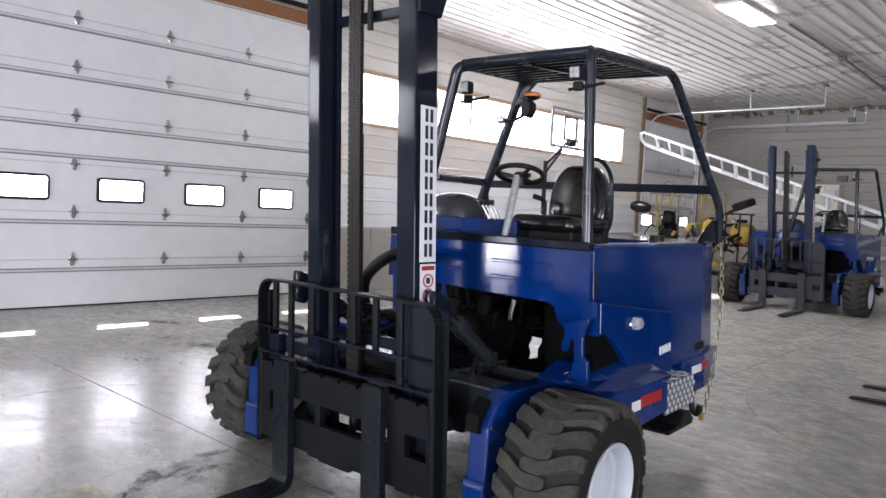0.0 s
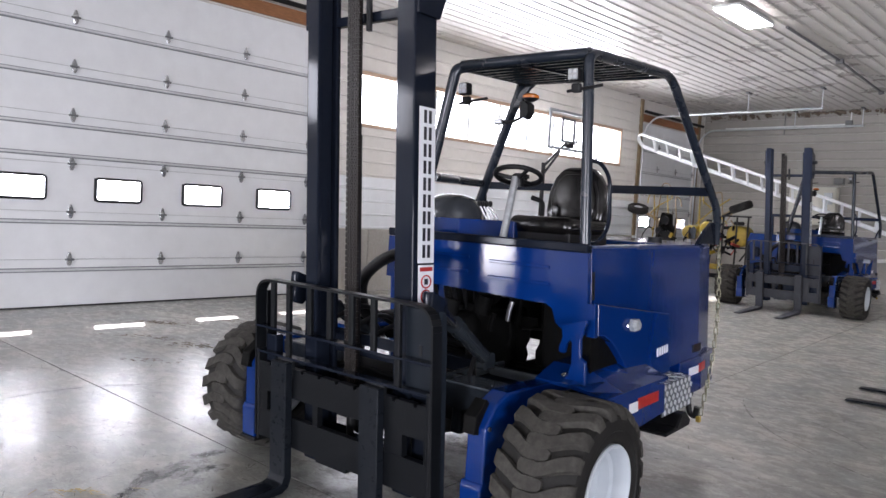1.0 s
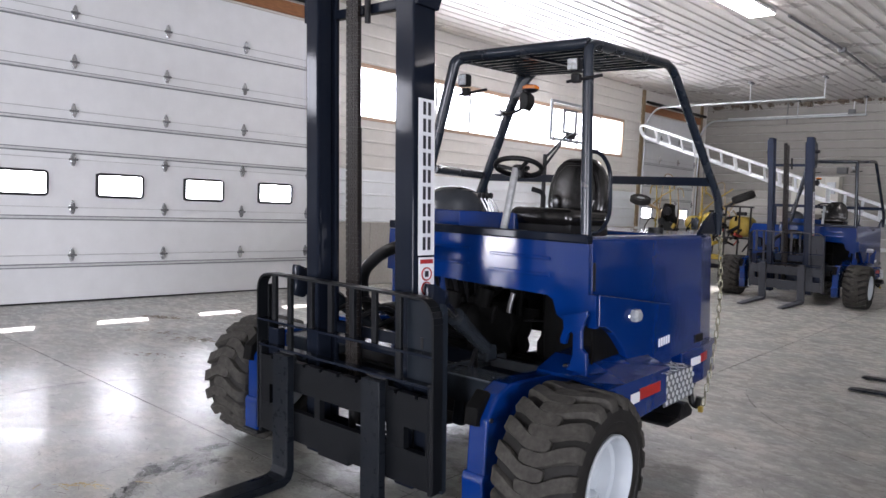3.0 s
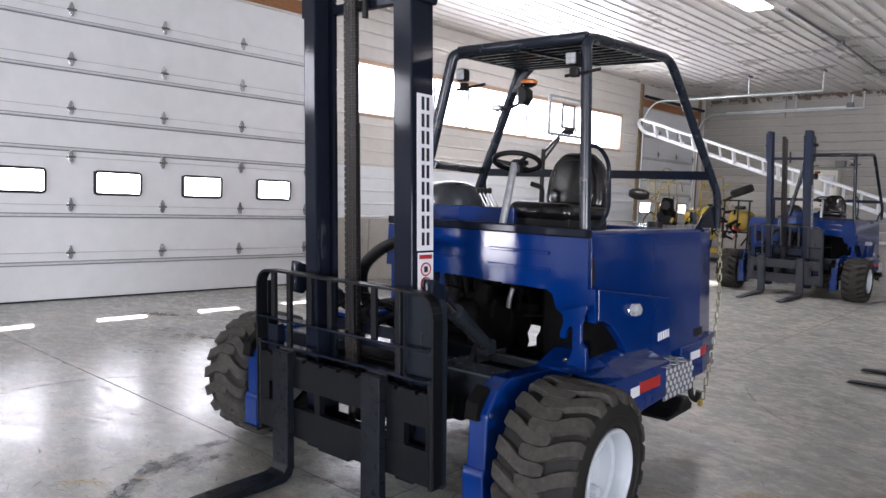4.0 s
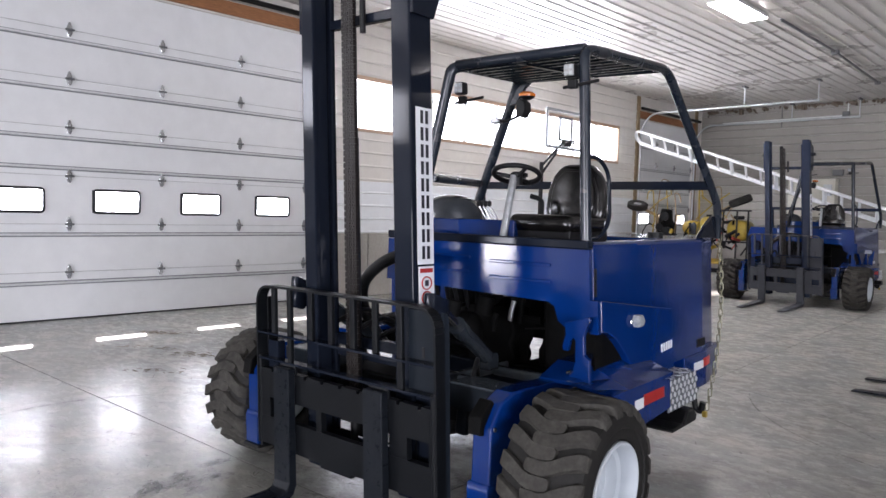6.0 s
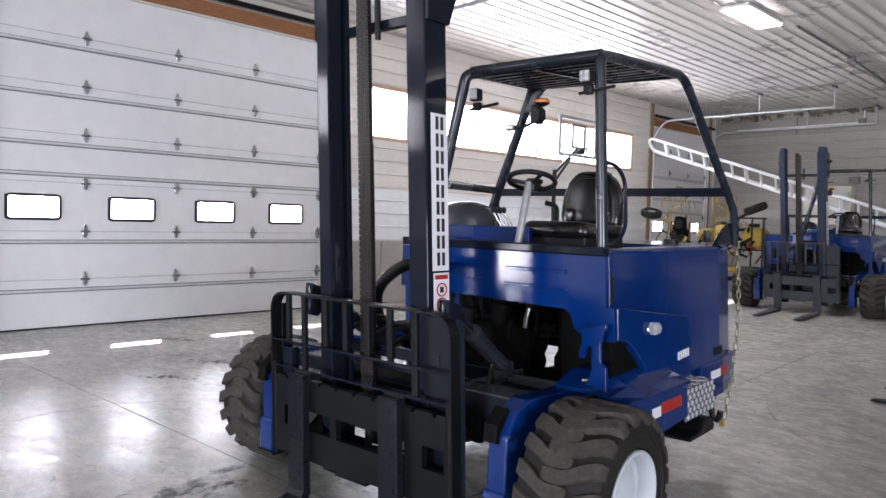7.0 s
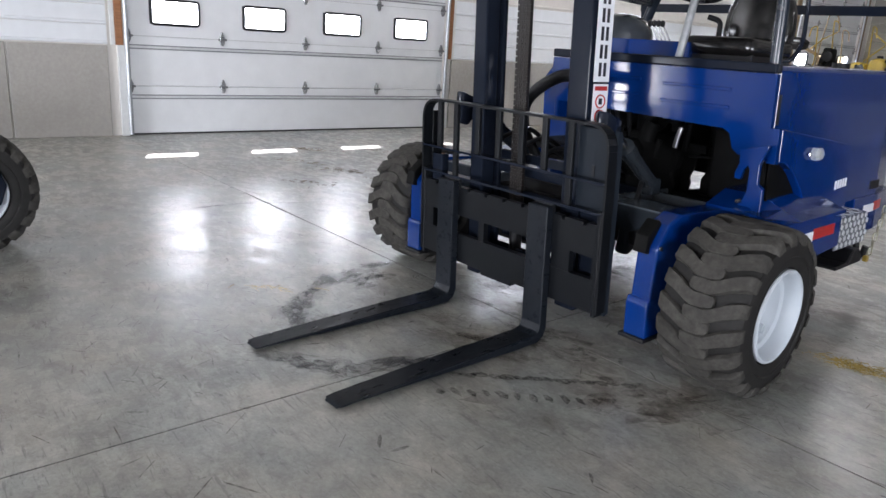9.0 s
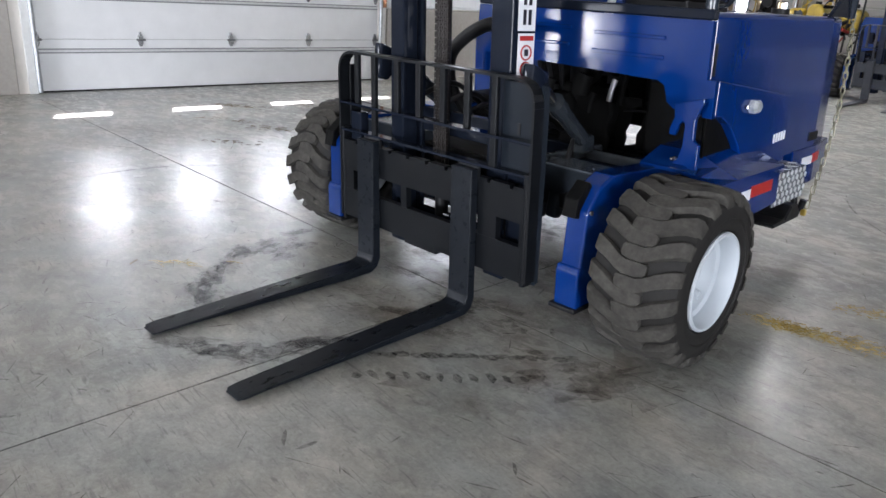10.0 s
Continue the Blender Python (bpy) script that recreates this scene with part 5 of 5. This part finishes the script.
for y0_, y1_, z0_, z1_ in ((-0.45, 0.87, 2.89, 2.93), (-0.45, 0.87, 3.65, 3.69), (-0.45, -0.41, 2.93, 3.65), (0.83, 0.87, 2.93, 3.65), (0.0, 0.035, 3.06, 3.55), (0.42, 0.455, 3.06, 3.55), (0.0, 0.455, 3.06, 3.09), (0.0, 0.455, 3.52, 3.55)):
    part("frame_strip", box(B(), 0.395, 0.44, y0_ - 0.008, y1_ + 0.008, z0_ - 0.008, z1_ + 0.008, 0.004, 1), SEAMM if 0.0 <= y0_ < 0.5 else STRIPM, bb)
part("rim", tube(B(), [(0.72 + 0.225 * math.cos(a), 0.21 + 0.225 * math.sin(a), 3.02) for a in [2 * math.pi * k / 24 for k in range(24)]], 0.012, 6, closed=True), BLACK, hoop, smooth=50)
part("rim_bracket", box(B(), 0.42, 0.52, 0.10, 0.32, 2.94, 3.06, 0.01), BLACK, hoop)


# ---- yellow farm implement with folded wings ----
def implement():
    I = thing("hay_implement", pose(2.2, 13.8, 0, 0, 0, 0), "yellow folded farm implement with tanks and raised wheels", "farm implement")
    tyre = [(-0.07, 0.13), (-0.085, 0.20), (-0.055, 0.245), (0.055, 0.245), (0.085, 0.20), (0.07, 0.13), (0.03, 0.11), (0.03, 0.0)]
    for x in (-0.6, 1.15):
        w = part("wheel", lathe(B(), [(-0.09, 0.16), (-0.10, 0.28), (-0.06, 0.33), (0.06, 0.33), (0.10, 0.28), (0.09, 0.16), (0.03, 0.14), (0.03, 0.0)], 28), RUBBER, I, smooth=40)
        w.matrix_basis = pose(x, 0.2, 0.33)
    part("axle", tube(B(), [(-0.6, 0.2, 0.36), (1.15, 0.2, 0.36)], 0.05, 10), BLACK, I)
    part("main_frame", box(B(), -1.0, 1.5, -0.1, 0.1, 0.52, 0.64, 0.02), YELLOW, I)
    part("draw_bar", box(B(), -0.06, 0.06, -1.2, 0.1, 0.5, 0.6, 0.02), YELLOW, I)
    for x, z, rx, tilt in ((-1.29, 1.79, 12, 14), (1.19, 1.93, 10, -20)):
        w = part("raised_wheel", lathe(B(), tyre, 28, "z"), RUBBER, I, "small black tyre held in the air", 40)
        w.matrix_basis = pose(x, -0.05, z, rx, tilt, 0)
        part("hub", lathe(B(), [(-0.03, 0.10), (0.05, 0.10), (0.06, 0.05), (0.07, 0.0)], 16, "z"), GALV, w, smooth=40)
    part("wing_post", tube(B(), bend([(-0.75, 0.05, 0.6), (-0.78, 0.05, 1.55), (-1.25, 0, 1.76)], 0.15), 0.035, 8), POSTM, I, smooth=40)
    part("wing_post", tube(B(), bend([(0.50, 0.05, 0.6), (0.60, 0.05, 1.60), (1.15, 0, 1.92)], 0.15), 0.035, 8), BLACK, I, smooth=40)
    # yellow tanks
    part("tank", lathe(B(), [(-0.20, 0.0), (-0.19, 0.09), (-0.14, 0.145), (-0.05, 0.165), (0.10, 0.165), (0.17, 0.14), (0.19, 0.0)], 28, "x", (0.11, -0.05, 1.31)), YELLOW, I, "rounded yellow tank", 50)
    part("belt_guard", prism(B(), [(0.14, 1.16), (0.30, 1.16), (0.31, 1.38), (0.25, 1.45), (0.17, 1.40)], "y", -0.26, -0.225, 0.012, 2), SLATE, I, "dull grey guard plate", 40)
    part("tank", prism(B(), [(0.34, 1.18), (0.66, 1.16), (0.72, 1.30), (0.68, 1.50), (0.58, 1.57), (0.42, 1.57), (0.34, 1.48)], "y", -0.20, 0.22, 0.07, 4), YELLOW, I, "rounded yellow tank", 50)
    part("cap", tube(B(), [(0.48, 0, 1.565), (0.48, 0, 1.62)], 0.06, 14), BLACK, I, smooth=40)
    part("hopper", prism(B(), [(0.95, 1.06), (1.36, 1.06), (1.44, 1.36), (1.38, 1.50), (1.02, 1.52), (0.93, 1.38)], "y", -0.16, 0.24, 0.09, 4), YELLOW, I, "mustard yellow hopper", 50)
    for x in (0.90, 1.20, 1.44):
        part("frame_bar", box(B(), x - 0.016, x + 0.016, -0.23, -0.20, 0.62, 1.72, 0.006), BLACK, I)
    for z in (1.70, 1.02):
        part("frame_bar", box(B(), 0.86, 1.50, -0.235, -0.195, z, z + 0.035, 0.006), BLACK, I)
    # dark drive unit with pulleys
    g = part("drive_unit", prism(B(), [(-0.70, 1.00), (-0.36, 1.00), (-0.34, 1.34), (-0.44, 1.46), (-0.46, 1.70), (-0.62, 1.74), (-0.68, 1.50)], "y", -0.16, 0.14, 0.04, 3), GREASE, I, "black oily drive unit", 40)
    for x, z, r in ((-0.44, 1.18, 0.13), (-0.62, 1.30, 0.09), (-0.50, 1.55, 0.10)):
        part("pulley", lathe(B(), [(-0.22, 0.0), (-0.22, r), (-0.20, r), (-0.195, r * 0.85), (-0.185, r * 0.85), (-0.18, r), (-0.16, r)], 20, "y", (x, 0, z)), BLACK, g, smooth=40)
    rnd = random.Random(4)
    # bent tine arms rising over the drive unit
    for x, z, dx, lean, mt in ((-0.95, 2.18, -0.10, 0.10, YELLOW), (-0.74, 2.44, 0.22, -0.08, POSTM), (-0.62, 2.30, 0.14, 0.12, YELLOW), (-0.40, 2.12, 0.16, 0.10, POSTM), (0.20, 2.20, 0.10, 0.05, YELLOW), (0.70, 2.26, -0.16, 0.10, POSTM)):
        part("tine_arm", tube(B(), bend([(x, 0.02, 0.62), (x + lean, 0, 1.5), (x, 0.05, z), (x + dx, 0.0, z - 0.05), (x + dx * 1.2, 0, z - 0.24)], 0.10), 0.014, 6), mt, I, smooth=40)
    for k in range(58):
        # oily fittings beside the drive unit, between the tanks and under the hopper
        x = rnd.uniform(-0.95, -0.25) if k % 3 == 0 else rnd.uniform(0.05, 1.40)
        y, z = rnd.uniform(-0.3, 0.0), rnd.uniform(0.80, 1.42)
        if x < -0.72 or -0.4 < x < 0:
            z = min(z, 1.34)
        elif x > 0.72:
            z += rnd.uniform(0.0, 0.28)
        d = Vector((rnd.uniform(-1, 1), rnd.uniform(-1, 1), rnd.uniform(-1, 1))).normalized() * rnd.uniform(0.06, 0.17)
        part("fitting", tube(B(), [Vector((x, y, z)) - d, Vector((x, y, z)), Vector((x, y, z)) + d * 0.8], rnd.uniform(0.010, 0.042), 8), (GREASE, BLACK, REDP if x > 0.6 else GREASE, POSTM, GREASE, YELLOW, BLACK)[k % 7], I, smooth=40)
    # crossing braces over the tanks
    for a, b in (((0.20, 1.50), (0.95, 2.10)), ((0.30, 2.05), (0.92, 1.55)), ((0.60, 1.62), (1.30, 1.95)), ((-0.95, 1.70), (-0.45, 2.05)), ((0.72, 1.15), (1.02, 1.80))):
        part("brace", tube(B(), [(a[0], -0.06, a[1]), ((a[0] + b[0]) / 2, -0.10, (a[1] + b[1]) / 2 + 0.03), (b[0], -0.06, b[1])], 0.015, 6), POSTM if a[0] > 0.5 else YELLOW, I, smooth=40)
    for k in range(4):
        x = (-0.9, -0.55, 0.15, 0.80)[k]
        part("hose", tube(B(), bend([(x, -0.2, 1.4), (x - 0.12, -0.35, 1.1), (x + 0.1, -0.3, 0.85), (x + 0.25, -0.2, 1.2)], 0.2), 0.014, 6), HOSE, I, smooth=50)
    return I


implement()

# ---- end wall fittings ----
cab = thing("wall_cabinet", pose(3.32, Y1 - 0.03, 1.66), "cream steel electrical cabinet on the end wall", "cabinet")
part("body", box(B(), -0.62, 0.55, -0.28, 0.0, 0.0, 1.0, 0.012), BOXM, cab)
part("door", box(B(), -0.58, 0.20, -0.30, -0.283, 0.04, 0.96, 0.008), BOXM, cab)
part("switch_box", box(B(), 0.28, 0.48, -0.36, -0.283, 0.55, 0.85, 0.01), GALV, cab)
part("meter_box", box(B(), 0.42, 0.66, -0.14, 0.0, 1.09, 1.25, 0.008), SEAMM, cab)
pipe = thing("pipe", pose(0, 0, 0), "white pipe along the end wall base", "pipe")
part("run", tube(B(), [(4.2, Y1 - 0.25, 0.74), (9.5, Y1 - 0.25, 1.35)], 0.05, 10), TRIMW, pipe, smooth=50)
part("stand", tube(B(), [(4.4, Y1 - 0.25, 0.0), (4.4, Y1 - 0.25, 0.76)], 0.03, 8), GALV, pipe)
feed = thing("conduit", pose(0, 0, 0), "thin pale conduit along the end wall under the ceiling", "conduit")
part("run", tube(B(), [(0.7, Y1 - 0.06, 4.31), (3.95, Y1 - 0.06, 4.32)], 0.022, 8), TRIMW, feed, smooth=50)
part("drop", tube(B(), [(2.35, Y1 - 0.06, 4.10), (2.35, Y1 - 0.06, TOP - 0.03)], 0.014, 6), SEAMM, feed, smooth=50)
part("junction_box", box(B(), 3.88, 4.04, Y1 - 0.12, Y1 - 0.03, 4.24, 4.42, 0.008), SEAMM, feed)
part("drop", tube(B(), [(4.0, Y1 - 0.06, 4.40), (4.0, Y1 - 0.06, TOP - 0.03)], 0.016, 6), TRIMW, feed, smooth=50)
rnd = random.Random(11)
bm = B()
for k in range(330):
    x, r = rnd.uniform(0.1, 13.0), abs(rnd.gauss(0, 0.016)) + 0.006
    z = TOP - 0.03 - abs(rnd.gauss(0, 0.03)) - (0.05 if rnd.random() < 0.12 else 0)
    q = pose(x, Y1 - 0.05, z, rnd.uniform(0, 90), rnd.uniform(0, 90), rnd.uniform(0, 90))
    box(bm, -r * 1.7, r * 1.7, -r, r, -r, r, m=q)
tagged(part("nest_debris", bm, mat("dark_brown_mud", (0.13, 0.10, 0.075), 0.9, grain=0.3)), "brown mud and nest debris along the ceiling edge", "debris", kind="stuff")
cond = thing("conduit", pose(0, 0, 0), "thin grey conduit under the ceiling", "conduit")
part("run", tube(B(), [(5.50, 9.75, TOP - 0.045), (5.47, 12.5, TOP - 0.045), (5.29, 16.2, TOP - 0.045)], 0.022, 8), SEAMM, cond, smooth=50)
part("junction_box", box(B(), 5.41, 5.53, 12.5, 12.62, TOP - 0.10, TOP - 0.022, 0.008), SEAMM, cond)
part("end_box", box(B(), 5.24, 5.34, 16.15, 16.25, TOP - 0.09, TOP - 0.022, 0.008), SEAMM, cond)


# ---- marks, straw and dust on the floor ----
LAYER = [0]


def blob(bm, x, y, a, b, turn, z, rnd, n=14, rough=0.35):
    LAYER[0] += 1
    z += 0.000006 * (LAYER[0] % 60)
    c, s = math.cos(turn), math.sin(turn)
    pts = []
    for k in range(n):
        w = 2 * math.pi * k / n
        r = 1 + rnd.uniform(-rough, rough)
        u, v = a * r * math.cos(w), b * r * math.sin(w)
        pts.append(bm.verts.new((x + c * u - s * v, y + s * u + c * v, z)))
    bm.faces.new(pts)


rnd = random.Random(3)
bm = B()
# prints of a tread along two arcs before the truck
for k in range(15):
    t = k / 14
    x, y = 7.40 + 0.50 * t, -0.40 + 0.66 * t
    blob(bm, x + rnd.uniform(-0.012, 0.012), y, 0.034 + 0.012 * rnd.random(), 0.022, 0.6 + rnd.uniform(-0.4, 0.4), 0.0012, rnd, 9, 0.3)
for k in range(11):
    t = k / 10
    x, y = 7.50 + 0.40 * t, -0.55 + 0.52 * t
    blob(bm, x, y, 0.036, 0.018, -0.3 + rnd.uniform(-0.3, 0.3), 0.0012, rnd, 5, 0.4)
for k in range(420):
    x, y = (rnd.uniform(4.5, 9.6), rnd.uniform(-3.2, 3.0)) if k % 3 else (rnd.uniform(1.0, 10.5), rnd.uniform(-4.0, 11.5))
    l = rnd.uniform(0.010, 0.036) * rnd.choice((0.6, 1, 1, 1.3))
    blob(bm, x, y, l, l * rnd.uniform(0.08, 0.3), rnd.choice((0.2, 0.6, 2.4, 1.2)) + rnd.uniform(-0.5, 0.5), 0.0011, rnd, 7, 0.45)
for k in range(650):
    x, y = rnd.uniform(3.0, 7.0), rnd.uniform(-2.6, 0.4)
    l = rnd.uniform(0.012, 0.05)
    blob(bm, x, y, l, l * rnd.uniform(0.03, 0.12), rnd.uniform(0, 3.1), 0.0011, rnd, 8, 0.5)
tagged(part("tyre_scuffs", bm, MARKM), "dark tyre prints and scuffs on the concrete", "floor marks", kind="stuff")
bm = B()
for k in range(520):
    x, y, w = rnd.uniform(2.2, 9.8), rnd.uniform(-2.8, 3.5), rnd.choice((0.5, 0.9, 2.2)) + rnd.uniform(-0.5, 0.5)
    l = rnd.uniform(0.02, 0.075)
    blob(bm, x, y, l, rnd.uniform(0.0012, 0.004), w, 0.0008, rnd, 8, 0.5)
tagged(part("scratches", bm, mat("brown_floor_scratch", (0.13, 0.10, 0.075), 0.5, alpha=(0.1, 0.8, 20.0), grain=0.3, grain_scale=30)), "fine brown scratches on the concrete", "floor marks", kind="stuff")
bm = B()
for a0, a1, r, cx, cy, w in ((20, 75, 1.6, 8.6, 2.4, 0.008), (200, 250, 2.2, 9.4, 5.2, 0.007), (150, 200, 1.2, 5.2, -0.2, 0.012), (30, 80, 2.6, 6.6, 2.0, 0.006), (100, 150, 1.1, 3.9, -0.9, 0.008)):
    q = [(cx + r * math.cos(radians(a0 + (a1 - a0) * k / 18)), cy + r * math.sin(radians(a0 + (a1 - a0) * k / 18))) for k in range(19)]
    for (xa, ya), (xb, yb) in zip(q, q[1:]):
        if rnd.random() < 0.8:
            d = Vector((xb - xa, yb - ya)).normalized()
            nx, ny = -d.y * w * rnd.uniform(0.4, 1.4), d.x * w * rnd.uniform(0.4, 1.4)
            bm.faces.new([bm.verts.new(p) for p in ((xa - nx, ya - ny, 0.0014), (xb - nx, yb - ny, 0.0014), (xb + nx, yb + ny, 0.0014), (xa + nx, ya + ny, 0.0014))])
tagged(part("skid_arcs", bm, MARKM), "faint dark skid arcs on the concrete", "floor marks", kind="stuff")
# oily dirt, also darkening the floor where the truck's contact shade falls
DIRTSHADEM = mat("brown_dirt_and_shade_film", (0.13, 0.095, 0.07), 0.5, alpha=(-0.15, 0.38, 2.2), grain=0.4, grain_scale=25, bump=0.2)
bm = B()
for x, y, a, b_, w in ((7.05, 0.15, 0.55, 0.22, 0.3), (7.45, 0.45, 0.5, 0.2, 0.4), (7.75, 0.02, 0.32, 0.13, 0.8), (6.6, 0.35, 0.4, 0.22, 0.1), (7.2, -0.12, 0.28, 0.09, 0.5), (8.05, 0.15, 0.3, 0.12, 1.1), (5.75, 0.75, 0.3, 0.16, 0.2), (7.9, -0.2, 0.36, 0.16, 0.9), (8.15, 0.35, 0.3, 0.2, 1.2), (7.35, 0.1, 0.4, 0.2, 0.2), (8.35, 0.75, 0.28, 0.14, 1.3), (6.75, 1.25, 0.6, 0.4, 0.2), (6.3, 1.5, 0.5, 0.35, 0.5), (7.0, 0.75, 0.5, 0.25, 0.1)):
    blob(bm, x, y, a, b_, w, 0.0006, rnd, 40, 0.3)
tagged(part("oily_dirt", bm, DIRTSHADEM), "brown oily dirt and painted shade on the concrete under the truck", "floor marks", kind="stuff")
PATCHM = mat("dark_tyre_smear", (0.11, 0.11, 0.116), 0.26, grain=0.25, grain_scale=16, stain=0.4, stain_scale=9, stain_col=(0.08, 0.078, 0.08), bump=0.1, bump_scale=30, alpha=(0.0, 0.5, 8.0))
bm = B()
for line, wide in (([(5.93, 0.20), (5.96, -0.06), (6.06, -0.36), (6.26, -0.57), (6.48, -0.68), (6.72, -0.73)], 0.12), ([(6.86, -1.02), (7.04, -0.87), (7.13, -0.72), (7.18, -0.58), (7.30, -0.42)], 0.10), ([(6.02, 0.14), (6.12, -0.1), (6.25, -0.3)], 0.08)):
    for (xa, ya), (xb, yb) in zip(line, line[1:]):
        for k in range(3):
            t = (k + rnd.random()) / 3
            blob(bm, xa + (xb - xa) * t + rnd.gauss(0, 0.03), ya + (yb - ya) * t + rnd.gauss(0, 0.03), wide * rnd.uniform(0.7, 1.4), wide * rnd.uniform(0.35, 0.7), math.atan2(yb - ya, xb - xa) + rnd.uniform(-0.3, 0.3), 0.0009, rnd, 22, 0.35)
tagged(part("tyre_smears", bm, PATCHM), "curved dark grey tyre smears on the concrete", "floor marks", kind="stuff")
bm = B()


def straw(cx, cy, sx, sy, turn, n, length=0.05, thick=0.0016):
    c, s = math.cos(turn), math.sin(turn)
    for _ in range(n):
        u, v = rnd.gauss(0, sx), rnd.gauss(0, sy)
        x, y, w = cx + c * u - s * v, cy + s * u + c * v, turn + rnd.gauss(0, 0.9)
        l, z = rnd.uniform(0.4, 1.0) * length, 0.003 + abs(rnd.gauss(0, 0.006))
        tube(bm, [(x - l * math.cos(w), y - l * math.sin(w), z), (x, y, z + rnd.uniform(0, 0.006)), (x + l * math.cos(w), y + l * math.sin(w), z)], thick, 3, cap=False)


straw(8.30, 1.38, 0.09, 0.035, 0.3, 260, 0.022, 0.0016)
straw(8.56, 1.46, 0.10, 0.045, 0.3, 130, 0.022, 0.0016)
straw(8.48, 1.93, 0.09, 0.04, 0.7, 70, 0.022, 0.0016)
straw(6.05, -0.66, 0.10, 0.02, 0.9, 16)
tagged(part("straw", bm, STRAWM), "scattered yellow straw on the floor", "straw", kind="stuff")
bm = B()
for cx, cy, n in ((1.62, 1.75, 60), (2.95, 1.45, 40), (2.3, 1.2, 25), (3.4, 0.8, 25), (3.6, 1.7, 20), (2.0, 2.6, 25)):
    straw(cx, cy, 0.16, 0.05, 0.7, n, 0.035, 0.002)
tagged(part("chaff", bm, mat("brown_chaff", (0.16, 0.12, 0.07), 0.9, grain=0.3, grain_scale=40)), "brown chaff and dirt crumbs near the door", "debris", kind="stuff")
